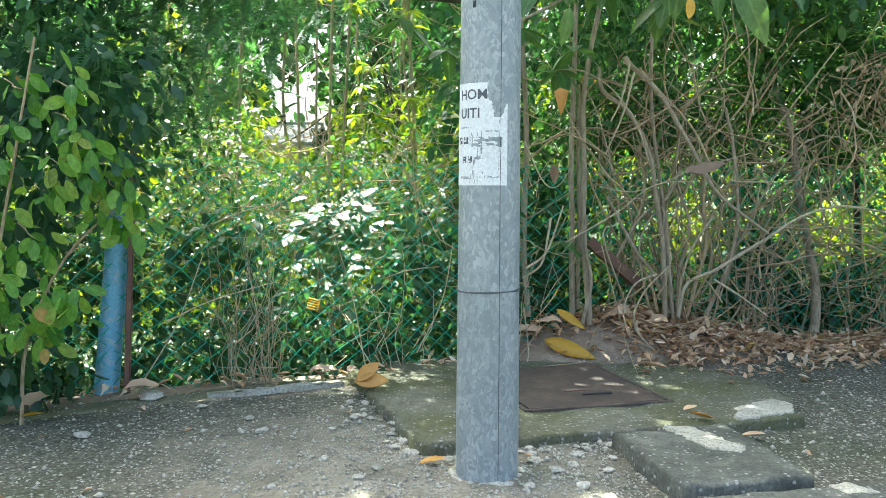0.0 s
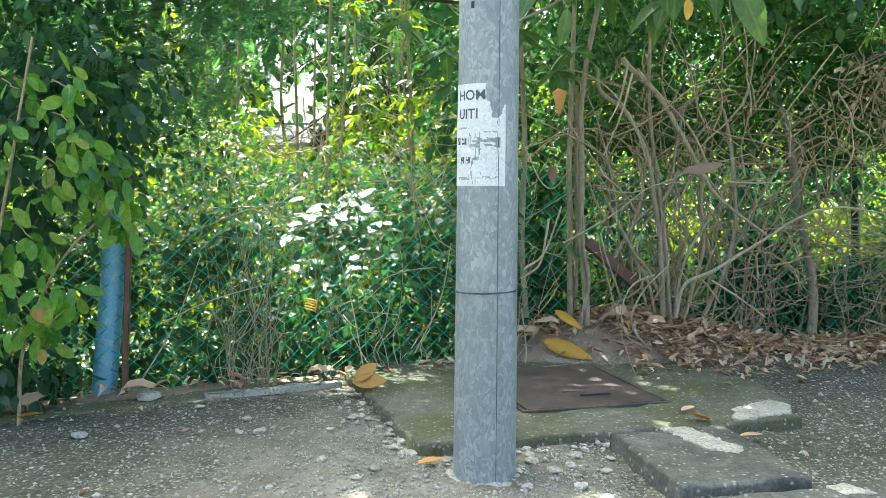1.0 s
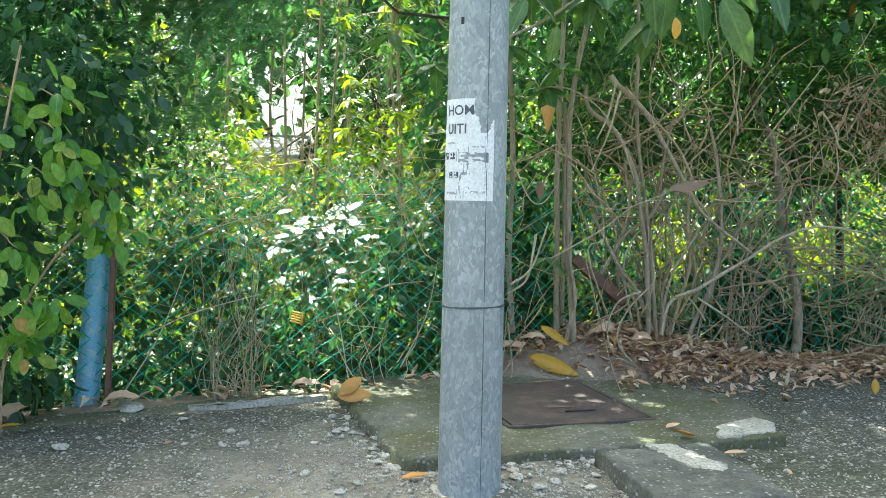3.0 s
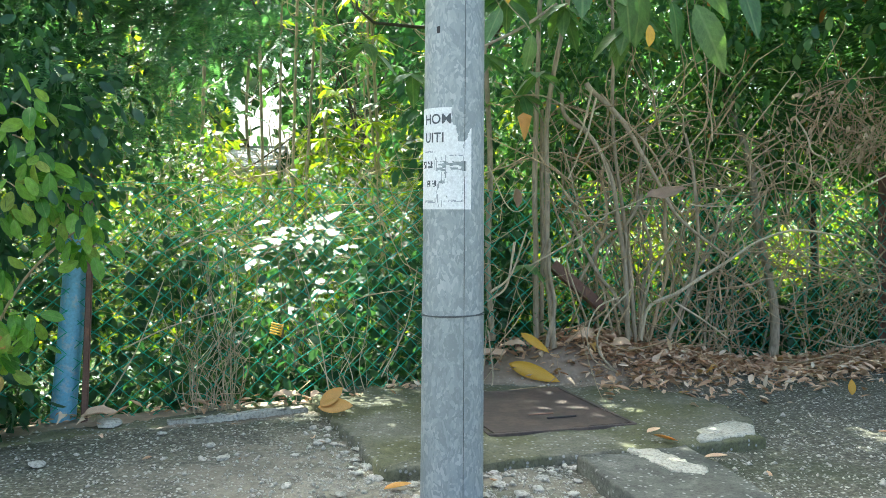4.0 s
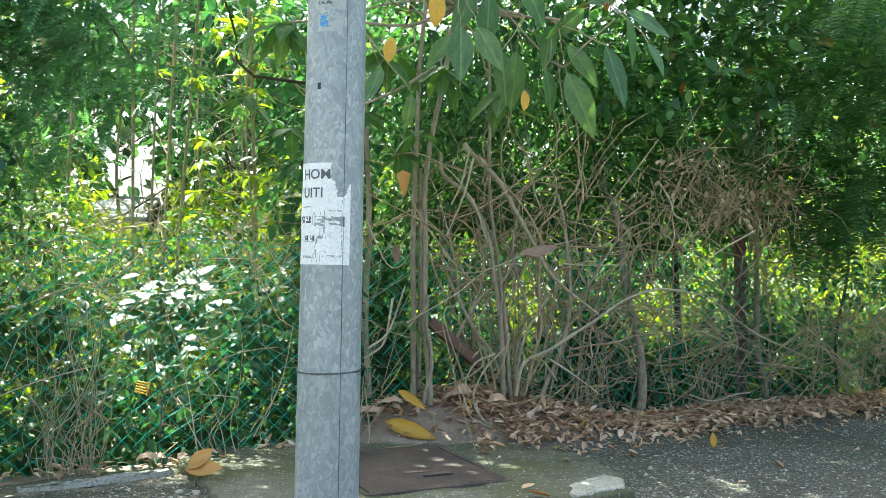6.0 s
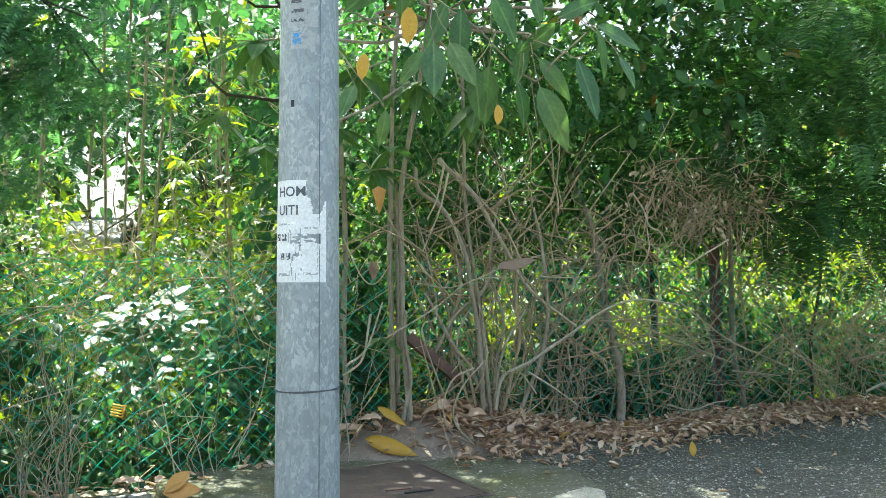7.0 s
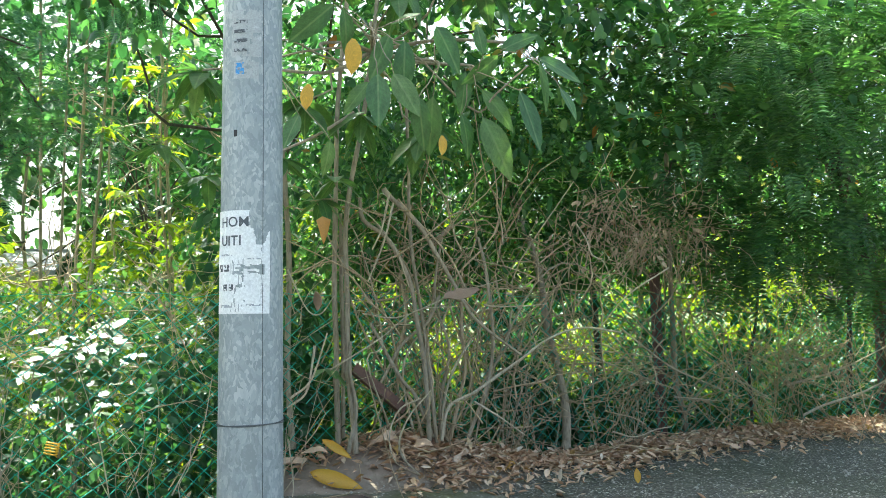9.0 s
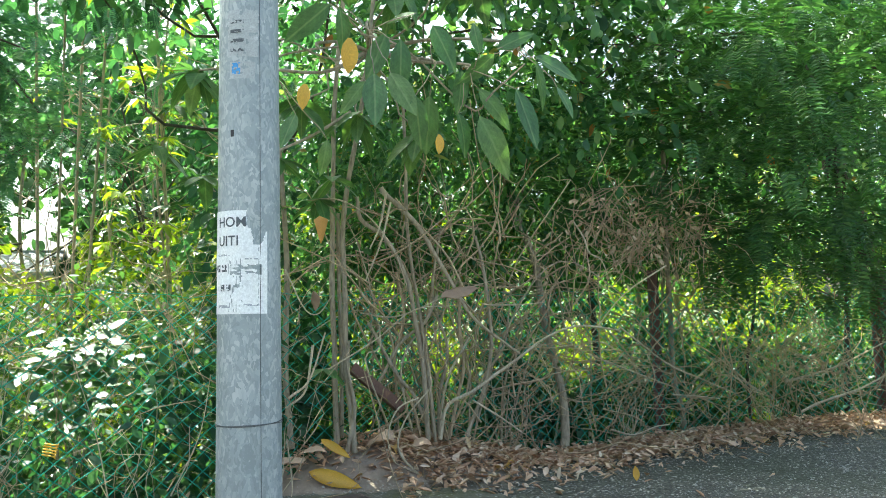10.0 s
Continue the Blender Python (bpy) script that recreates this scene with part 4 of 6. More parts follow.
def left_bush():
    t = thing("broad_leaf_shrub", "dense shrub with glossy oval leaves hanging over the fence", "shrub", (-1.75, 3.2, 0))
    k = np.array(t.location)
    for pts in ([(-1.62, 3.05, -0.05), (-1.60, 3.02, 0.5), (-1.50, 3.0, 1.0), (-1.42, 3.0, 1.4)], [(-1.75, 3.3, -0.05), (-1.7, 3.2, 0.8), (-1.72, 3.2, 1.6), (-1.6, 3.3, 2.6)], [(-1.85, 3.1, -0.05), (-1.9, 3.1, 0.9), (-1.8, 3.1, 2.0)], [(-1.55, 3.08, -0.02), (-1.53, 3.1, 0.3), (-1.38, 3.1, 0.62), (-1.15, 3.12, 0.85)]):
        stem(t, "stem", np.array(pts) - k, 0.008, 0.004, TWIG, n=16, sides=6)
    shoots = np.array([(-1.29, 3.0, 1.10), (-1.24, 3.02, 1.02), (-1.40, 3.0, 0.87), (-1.14, 3.1, 0.86), (-1.43, 2.95, 0.45), (-1.52, 2.95, 0.66), (-1.36, 2.98, 0.50), (-1.52, 2.97, 1.10), (-1.44, 3.0, 0.70), (-1.20, 3.08, 0.80), (-1.58, 2.95, 0.95), (-1.30, 3.02, 1.22), (-1.6, 2.95, 0.5), (-1.33, 3.0, 0.95), (-1.53, 2.92, 0.38), (-1.62, 2.96, 0.78), (-1.16, 3.12, 0.74), (-1.26, 3.05, 0.90), (-1.47, 3.0, 1.22), (-1.30, 2.98, 0.47), (-1.55, 2.9, 0.56), (-1.42, 2.96, 0.36), (-1.22, 3.1, 0.95)])
    for s in shoots:
        m = 11
        b = Bunch()
        at, d, up = scatter(m, s[None] - k, (0.034, 0.03, 0.03), 1.1, 0.6, 0.4)
        up[:, 1] -= 0.65
        b.add(*tube(wander(s - k + np.array([-0.12, 0.12, 0.05]), s - k, 8, 0.01), 0.003, 0.002, 5))
        sh = add_mesh("shoot", b.mesh("shoot"), TWIG, t, "thin shoot of light-green oval leaves")
        hang_leaves(OVALS, sh, at, d, up, rng.uniform(0.06, 0.09, m))
    c = np.concatenate([clumps(30, (-2.6, 3.08, 0.15), (-1.55, 3.4, 0.75)), clumps(44, (-2.6, 3.05, 0.8), (-1.12, 3.5, 1.4))]) - k
    foliage("crown", OVAL, 2600, c, (0.07, 0.07, 0.08), (0.05, 0.085), LEAF_DARK, t, droop=0.8, tilt=0.7)
    c = clumps(120, (-2.8, 3.0, 1.2), (-1.3, 4.2, 3.0)) - k
    foliage("upper_crown", OVAL, 6500, c, (0.11, 0.11, 0.11), (0.035, 0.075), LEAF_DARK, t, "dark shaded upper foliage", droop=0.7)


left_bush()


def feather_tree(name, label, base, trunk_pts, r, boxes, n, size, material, template=FINE_FEATHER, mats=None):
    t = thing(name, label, "tree", base)
    k = np.array(base)
    stem(t, "trunk", np.array(trunk_pts) - k, r, r * 0.55, BARK_DARK, n=24, sides=12)
    top = np.array(trunk_pts[-1])
    cs = []
    for lo, hi, m in boxes:
        cs.append(clumps(m, lo, hi))
    cs = np.concatenate(cs)
    for c in cs[:: max(1, len(cs) // 26)]:
        a = np.array(trunk_pts[-2]) * 0.5 + top * 0.5
        v, q = tube(wander(a - k, c - k, 12, 0.12), 0.016, 0.004, 6)
        add_mesh("limb", smooth(mesh_from("limb", v, q)), BARK_DARK, t)
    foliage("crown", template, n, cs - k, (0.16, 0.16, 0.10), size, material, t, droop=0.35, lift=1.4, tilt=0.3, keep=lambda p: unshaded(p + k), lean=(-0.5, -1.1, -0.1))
    return t


# feathery foliage over the left of the fence
feather_tree("feather_leaf_tree", "tree with fine feathery hanging foliage above the fence", (-2.9, 4.4, -0.25), [(-2.9, 4.4, -0.4), (-2.85, 4.4, 1.0), (-2.7, 4.3, 2.2), (-2.3, 4.2, 3.4)], 0.06,
             [((-2.2, 3.7, 1.40), (-1.0, 4.5, 2.5), 95), ((-1.0, 3.7, 1.62), (-0.6, 4.5, 2.5), 18), ((-1.2, 3.7, 1.65), (-0.5, 4.2, 2.1), 24), ((-3, 3.6, 2.4), (1, 5.2, 4.2), 55)], 1900, (0.16, 0.27), LEAF_FINE)
# dark feathery tree over the right-hand end
road_tree = feather_tree("feather_leaf_tree", "dark tree with feathery leaves arching over the road's end", (5.95, 6.3, -0.2), [(6.1, 6.35, -0.4), (5.95, 6.3, 0.7), (5.7, 6.3, 1.5), (5.2, 6.2, 2.6), (4.6, 6.0, 3.8)], 0.14,
             [((2.3, 4.6, 1.5), (3.2, 5.6, 3.0), 22), ((3.0, 4.2, 1.15), (5.2, 6.2, 3.2), 150), ((3.9, 5.0, 0.9), (5.5, 6.2, 1.6), 40), ((2.95, 3.8, 1.9), (3.6, 4.3, 2.5), 10), ((3.6, 5.0, 2.5), (6.0, 6.6, 3.8), 100)], 2300, (0.22, 0.36), LEAF_FEATHER, FEATHER)
foliage("hanging_sprays", FEATHER, 120, np.concatenate([clumps(22, (2.7, 3.8, 1.65), (3.9, 4.4, 2.5)), clumps(14, (3.3, 4.4, 1.2), (4.3, 5.0, 1.7))]) - np.array(road_tree.location), (0.14, 0.12, 0.10), (0.18, 0.28), LEAF_FEATHER, road_tree, "hanging sprays of feathery leaves", droop=0.4, lift=1.3, tilt=0.3, lean=(-0.4, -0.6, -0.2))


def thicket_shrub(x, y, label, n_stems, spread, height, twigs):
    z = float(ground_z(x, y)) - 0.03
    t = thing("woody_shrub", label, "shrub", (x, y, z), group="woody shrubs along the fence")
    for i in range(n_stems):
        a = rng.uniform(0, 2 * np.pi)
        lean = rng.uniform(0.2, spread * 2.0)
        h = rng.uniform(0.4, 1.1) * height
        end = np.array([lean * math.cos(a), 0.4 * lean * math.sin(a), h])
        p0 = np.array([0.10 * math.cos(a), 0.06 * math.sin(a), -0.03])
        if i % 2 == 0:  # an arching cane
            p = smooth_line([p0, end * 0.45 + rng.normal(0, 0.05, 3) + np.array([0, 0, 0.1]), end * np.array([0.9, 0.9, 0.8]), end * np.array([1.6, 1.2, 0.6])], 16)
        else:
            p = wander(p0, end, 16, 0.12)
        r = rng.uniform(0.003, 0.008)
        v, q = tube(p, r, r * 0.45, 7, 0.08)
        add_mesh("stem", smooth(mesh_from("stem", v, q)), (BARK, TWIG, VINE)[i % 3], t)
    b = twig_net(int(twigs * 0.6), (-spread * 0.9, -0.35, 0.05), (spread * 0.9, 0.25, height * 0.8), (0.25, 0.95), (0.002, 0.006), 0.12, 0.05)
    add_mesh("twig_tangle", b.mesh("twig_tangle"), TWIG, t, "tangle of dry brown twigs")
    return t


for i, (x, y, ns, sp, h, tw) in enumerate([(1.12, 4.50, 8, 0.35, 1.7, 90), (1.35, 4.62, 9, 0.5, 1.9, 130), (1.6, 4.72, 7, 0.5, 1.6, 130), (0.95, 4.62, 5, 0.3, 1.8, 50), (2.0, 4.98, 5, 0.5, 1.5, 110), (2.5, 5.15, 4, 0.5, 1.5, 90), (3.1, 5.4, 4, 0.5, 1.4, 90), (3.7, 5.5, 3, 0.5, 1.4, 60), (4.4, 5.7, 3, 0.5, 1.3, 50)]):
    thicket_shrub(x, y, "bare brown woody shrub tangled with dry vines" if i < 4 else "thin dry shrub grown through the wire fence", ns, sp, h, tw)


def limbs_on_right():
    t = thing("leaning_tree", "small tree with a crooked leaning limb in the thicket", "tree", (1.30, 4.62, 0.0))
    k = np.array(t.location)
    stem(t, "limb", np.array([(0.89, 4.25, 1.53), (0.92, 4.25, 1.49), (1.07, 4.25, 1.35), (1.17, 4.25, 1.19), (1.26, 4.25, 1.04), (1.38, 4.25, 0.85), (1.63, 4.25, 0.66)]) - k, 0.0148, 0.0070, BARK, n=26, sides=9, lump=0.1)
    stem(t, "limb", np.array([(0.97, 4.28, 1.48), (1.07, 4.28, 1.37), (1.24, 4.28, 1.19), (1.35, 4.28, 0.98)]) - k, 0.0078, 0.0055, TWIG, n=26, sides=9, lump=0.1)
    stem(t, "limb", np.array([(0.78, 4.32, 1.49), (0.80, 4.32, 1.37), (0.93, 4.32, 1.27), (1.04, 4.32, 1.06), (1.08, 4.32, 0.84), (1.12, 4.32, 0.59), (1.14, 4.32, 0.23)]) - k, 0.0109, 0.0133, BARK, n=26, sides=9, lump=0.1)
    stem(t, "limb", np.array([(0.51, 4.20, 1.45), (0.62, 4.20, 1.46), (0.71, 4.20, 1.44), (0.83, 4.20, 1.36), (0.94, 4.20, 1.21), (1.01, 4.20, 1.02)]) - k, 0.0047, 0.0031, VINE, n=26, sides=9, lump=0.1)
    stem(t, "limb", np.array([(1.04, 4.36, 2.00), (1.05, 4.36, 1.66), (1.05, 4.36, 1.41), (1.07, 4.36, 1.17), (1.12, 4.36, 0.84), (1.16, 4.36, 0.52), (1.19, 4.36, 0.21)]) - k, 0.0086, 0.0109, BARK, n=26, sides=9, lump=0.1)
    stem(t, "limb", np.array([(1.20, 4.30, 0.23), (1.24, 4.30, 0.40), (1.38, 4.30, 0.47), (1.52, 4.30, 0.56), (1.65, 4.30, 0.64), (1.80, 4.30, 0.74), (2.00, 4.30, 0.80), (2.24, 4.30, 0.77)]) - k, 0.0109, 0.0047, VINE, n=26, sides=9, lump=0.1)
    stem(t, "limb", np.array([(1.45, 4.42, 1.30), (1.49, 4.42, 1.14), (1.52, 4.42, 0.90), (1.53, 4.42, 0.70), (1.49, 4.42, 0.49), (1.38, 4.42, 0.22)]) - k, 0.0086, 0.0109, BARK, n=26, sides=9, lump=0.1)
    stem(t, "limb", np.array([(1.37, 4.45, 1.04), (1.36, 4.45, 0.81), (1.38, 4.45, 0.59), (1.34, 4.45, 0.42), (1.29, 4.45, 0.21)]) - k, 0.0094, 0.0109, TWIG, n=26, sides=9, lump=0.1)
    stem(t, "limb", np.array([(1.22, 4.38, 0.98), (1.15, 4.38, 0.84), (1.06, 4.38, 0.77), (0.99, 4.38, 0.70), (0.92, 4.38, 0.57), (0.87, 4.38, 0.49)]) - k, 0.0101, 0.0078, BARK, n=26, sides=9, lump=0.1)
    stem(t, "limb", np.array([(0.84, 4.36, 0.84), (0.92, 4.36, 0.69), (1.00, 4.36, 0.55), (1.08, 4.36, 0.45), (1.17, 4.36, 0.24)]) - k, 0.0094, 0.0101, BARK, n=26, sides=9, lump=0.1)
    stem(t, "limb", np.array([(1.00, 4.40, 1.10), (1.04, 4.40, 0.87), (0.98, 4.40, 0.60), (1.08, 4.40, 0.40), (1.13, 4.40, 0.20)]) - k, 0.0070, 0.0094, TWIG, n=26, sides=9, lump=0.1)
    stem(t, "limb", np.array([(1.26, 4.45, 1.33), (1.21, 4.45, 0.98), (1.29, 4.45, 0.69), (1.24, 4.45, 0.45), (1.23, 4.45, 0.21)]) - k, 0.0070, 0.0094, BARK, n=26, sides=9, lump=0.1)
    stem(t, "limb", np.array([(1.40, 4.40, 0.75), (1.29, 4.40, 0.57), (1.24, 4.40, 0.40), (1.22, 4.40, 0.22)]) - k, 0.0062, 0.0078, VINE, n=26, sides=9, lump=0.1)
    stem(t, "limb", np.array([(1.67, 4.50, 0.90), (1.63, 4.50, 0.69), (1.52, 4.50, 0.54), (1.38, 4.50, 0.33)]) - k, 0.0055, 0.0062, BARK, n=26, sides=9, lump=0.1)


limbs_on_right()


def small_trunk(x, y, z0, pts, r, label, mat=BARK):
    t = thing("sapling", label, "tree", (x, y, z0), group="thin saplings")
    stem(t, "trunk", np.array(pts) - np.array((x, y, z0)), r, r * 0.7, mat, n=18, sides=9)
    line = smooth_line(np.array(pts) - np.array((x, y, z0)), 20)
    for i in (9, 12, 15, 17):
        a = rng.uniform(0, 6.28)
        p = line[i]
        v, q = tube(wander(p, p + np.array([0.35 * math.cos(a), 0.35 * math.sin(a), 0.28]), 8, 0.02), r * 0.35, r * 0.12, 5)
        add_mesh("branch", smooth(mesh_from("branch", v, q)), mat, t)
    return t


s = small_trunk(2.12, 4.82, -0.05, [(2.12, 4.82, -0.1), (2.14, 4.84, 0.25), (2.11, 4.86, 0.5), (2.05, 4.9, 0.8), (2.03, 5.0, 1.2), (2.02, 5.45, 1.75), (2.0, 5.9, 2.6)], 0.028, "thin grey sapling trunk with flared roots")
for dx in (-0.09, 0.07, 0.03):
    stem(s, "root", [(0, 0, 0.16), (dx * 0.5, -0.02, 0.06), (dx, -0.04, -0.04)], 0.018, 0.012, n=8, sides=7)
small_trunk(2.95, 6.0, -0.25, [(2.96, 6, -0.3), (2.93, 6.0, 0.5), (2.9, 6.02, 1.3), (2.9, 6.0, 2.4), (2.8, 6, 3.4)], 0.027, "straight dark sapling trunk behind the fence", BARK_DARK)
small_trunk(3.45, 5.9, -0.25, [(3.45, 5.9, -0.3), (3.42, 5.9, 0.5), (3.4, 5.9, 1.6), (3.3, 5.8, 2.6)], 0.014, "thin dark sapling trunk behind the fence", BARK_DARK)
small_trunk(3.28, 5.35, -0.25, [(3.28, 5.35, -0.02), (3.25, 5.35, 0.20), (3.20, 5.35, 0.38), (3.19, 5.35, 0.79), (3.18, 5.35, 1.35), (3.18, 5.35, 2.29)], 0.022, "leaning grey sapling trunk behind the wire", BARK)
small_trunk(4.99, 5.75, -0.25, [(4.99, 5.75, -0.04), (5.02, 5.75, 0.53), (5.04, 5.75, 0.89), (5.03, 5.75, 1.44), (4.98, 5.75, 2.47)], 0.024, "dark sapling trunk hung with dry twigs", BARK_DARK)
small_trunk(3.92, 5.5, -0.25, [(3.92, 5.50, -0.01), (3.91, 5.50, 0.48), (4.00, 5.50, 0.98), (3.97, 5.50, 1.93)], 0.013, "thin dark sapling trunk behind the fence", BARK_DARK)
for x, y, dx, r in ((-1.16, 7.0, -0.03, 0.016), (-0.98, 7.2, 0.04, 0.016), (-0.86, 7.0, 0.08, 0.014), (-1.02, 6.8, 0.02, 0.012), (-1.6, 6.6, 0.05, 0.018), (-0.2, 7.4, -0.08, 0.018), (0.35, 7.0, 0.05, 0.016), (-2.0, 7.2, 0.05, 0.02)):
    small_trunk(x, y, -0.25, [(x, y, -0.3), (x + dx * 0.3, y, 0.8), (x + dx, y, 1.9), (x + dx * 2.2, y, 3.6)], r, "tall thin sapling stem in the undergrowth")


# ---- undergrowth behind the fence ----
def behind(at):
    open_to_shrub = (np.abs(at[:, 0] / at[:, 1] + 0.135) < 0.07) & (at[:, 1] < 4.6) & (at[:, 2] > 0.38) & (at[:, 2] < 0.95)
    ok = (at[:, 1] > fence_y(at[:, 0]) + 0.06) & (at[:, 2] > -0.3) & ~open_to_shrub
    # breaks in the thicket through which the sunlit clearing shows
    way, rise = at[:, 0] / at[:, 1], (at[:, 2] - 0.89) / at[:, 1]
    rag = 0.6 + 0.8 * hash_noise(at[:, 0] + at[:, 1], at[:, 2], 5, 7)
    for w, half, mid, tall in ((0.47, 0.055, -0.045, 0.045), (0.285, 0.035, -0.042, 0.04), (0.83, 0.07, 0.035, 0.03), (0.62, 0.03, 0.0, 0.025)):
        ok &= ~(((way - w) / half) ** 2 + ((rise - mid) / tall) ** 2 < rag)
    return ok


def strip(n, x0, x1, d0, d1, z0, z1):
    x = rng.uniform(x0, x1, n)
    return np.stack([x, fence_y(x) + rng.uniform(d0, d1, n), rng.uniform(z0, z1, n)], -1)


tagged(foliage("undergrowth", SMALL, 47000, np.concatenate([strip(300, -4.5, 0.8, 0.25, 2.2, -0.25, 0.62), strip(300, 0.8, 7.5, 0.15, 2.2, -0.25, 0.50)]), (0.10, 0.10, 0.10), (0.03, 0.065), LEAF_SMALL, droop=0.3, keep=behind), "dense low undergrowth of small green leaves", "undergrowth", kind="stuff")
tagged(foliage("creeper", OVAL, 18000, np.concatenate([strip(165, -4.5, 0.6, 0.10, 0.7, -0.25, 0.7), strip(150, 0.6, 7.0, 0.10, 0.8, -0.25, 0.45), strip(24, 0.5, 3.0, 0.5, 1.8, 0.45, 1.25), strip(34, 2.2, 6.5, 0.3, 1.6, 0.35, 1.05), strip(40, 0.0, 0.75, 0.4, 1.5, 0.2, 1.9)]), (0.09, 0.06, 0.10), (0.05, 0.10), LEAF_DARK, droop=0.6, keep=behind), "broad-leaved creeper climbing behind the wire", "creeper", kind="stuff")
tagged(foliage("tall_undergrowth", SMALL, 15000, np.concatenate([strip(120, -4.5, 0.4, 0.6, 2.6, 0.5, 1.15), strip(40, -4.5, -1.2, 0.6, 2.4, 1.0, 1.7)]), (0.11, 0.11, 0.11), (0.035, 0.07), LEAF_SMALL, droop=0.3, keep=lambda p: behind(p) & unshaded(p)), "taller leafy undergrowth and climbers", "undergrowth", kind="stuff")
tagged(foliage("climber", SMALL, 46000, np.concatenate([strip(230, 0.7, 3.6, 0.0, 1.4, 1.2, 2.4), strip(80, 2.6, 7.0, 0.1, 1.2, 1.15, 2.0), strip(26, 2.4, 7.0, 0.4, 1.8, 0.4, 1.0), strip(30, 0.6, 3.4, 0.5, 1.9, 0.45, 1.3)]), (0.12, 0.12, 0.10), (0.04, 0.075), LEAF_BROAD, droop=0.5, keep=behind), "leafy climber hanging over the thicket", "climber", kind="stuff")
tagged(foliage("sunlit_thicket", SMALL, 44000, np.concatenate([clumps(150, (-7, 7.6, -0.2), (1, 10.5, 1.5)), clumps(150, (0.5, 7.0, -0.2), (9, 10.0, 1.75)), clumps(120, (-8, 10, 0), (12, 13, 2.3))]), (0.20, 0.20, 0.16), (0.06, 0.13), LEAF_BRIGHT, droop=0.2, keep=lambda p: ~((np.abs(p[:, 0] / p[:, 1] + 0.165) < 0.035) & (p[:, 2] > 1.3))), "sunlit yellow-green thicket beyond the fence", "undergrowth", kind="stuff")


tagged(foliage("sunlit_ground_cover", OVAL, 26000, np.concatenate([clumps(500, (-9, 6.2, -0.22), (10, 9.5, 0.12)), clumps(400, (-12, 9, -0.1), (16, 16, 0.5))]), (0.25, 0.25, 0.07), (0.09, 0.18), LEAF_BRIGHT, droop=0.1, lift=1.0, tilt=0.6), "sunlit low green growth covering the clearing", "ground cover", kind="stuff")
tagged(foliage("fence_creeper", OVAL, 260, strip(40, -1.15, 0.4, -0.05, 0.06, 0.0, 0.75), (0.07, 0.03, 0.08), (0.03, 0.07), LEAF_DARK, droop=0.6), "thin creeper leaves grown through the wire", "creeper", kind="stuff")
tagged(foliage("fence_creeper", SMALL, 900, strip(46, -2.4, 5.5, -0.06, 0.06, 0.0, 0.7), (0.08, 0.03, 0.09), (0.02, 0.05), LEAF_SMALL, droop=0.4), "small weed leaves grown through the wire", "creeper", kind="stuff")


def feather_shrub(x, y, z, n, spread, size, label, mat=LEAF_SMALL, template=FEATHER):
    t = thing("feather_leaf_shrub", label, "shrub", (x, y, float(ground_z(x, y))), group="feather-leaved shrubs")
    k = np.array(t.location)
    c = np.array([(x, y, z)]) + rng.normal(0, 1, (14, 3)) * np.array(spread)
    for p in c[:7]:
        v, q = tube(wander((0, 0, -0.05), p - k, 10, 0.05), 0.006, 0.003, 5)
        add_mesh("stem", smooth(mesh_from("stem", v, q)), BARK, t)
    foliage("crown", template, n, c - k, (0.08, 0.08, 0.06), size, mat, t, droop=0.25, lift=1.2, tilt=0.4)


def shining_shrub():
    t = thing("glossy_leaf_shrub", "shrub with large shining leaves in full sun behind the wire", "shrub", (-0.60, 4.45, -0.28))
    k = np.array(t.location)
    for tip in ((-0.42, 4.35, 0.77), (-0.50, 4.34, 0.70), (-0.58, 4.36, 0.71), (-0.68, 4.34, 0.72), (-0.75, 4.36, 0.65), (-0.44, 4.38, 0.62), (-0.60, 4.33, 0.60), (-0.66, 4.35, 0.50), (-0.50, 4.35, 0.50), (-0.55, 4.36, 0.38)):
        tip = np.array(tip)
        v, q = tube(wander(np.array([0, 0, -0.05]), tip - k, 10, 0.03), 0.006, 0.003, 5)
        sh = add_mesh("shoot", smooth(mesh_from("shoot", v, q)), BARK, t)
        m = 11
        at = tip - k + rng.normal(0, 0.035, (m, 3))
        d = rng.normal(0, 1, (m, 3)) * np.array([1, 0.8, 0.25])
        up = unit(rng.normal(0, 0.14, (m, 3)) + np.array([-0.13, -0.56, 1.0]))
        d = d - up * (d * up).sum(1)[:, None]
        hang_leaves(GLOSSY, sh, at, d, up, rng.uniform(0.08, 0.14, m))


shining_shrub()
feather_shrub(-1.0, 4.55, 0.15, 70, (0.14, 0.10, 0.12), (0.14, 0.22), "low feather-leaved shrub behind the wire")
feather_shrub(2.2, 5.25, 0.2, 70, (0.2, 0.1, 0.12), (0.14, 0.22), "low feather-leaved shrub behind the wire")
feather_shrub(3.0, 5.6, 0.3, 80, (0.25, 0.1, 0.14), (0.14, 0.24), "low feather-leaved shrub behind the wire")
feather_shrub(-0.25, 5.1, 0.75, 90, (0.25, 0.15, 0.2), (0.14, 0.24), "feather-leaved shrub in the undergrowth")


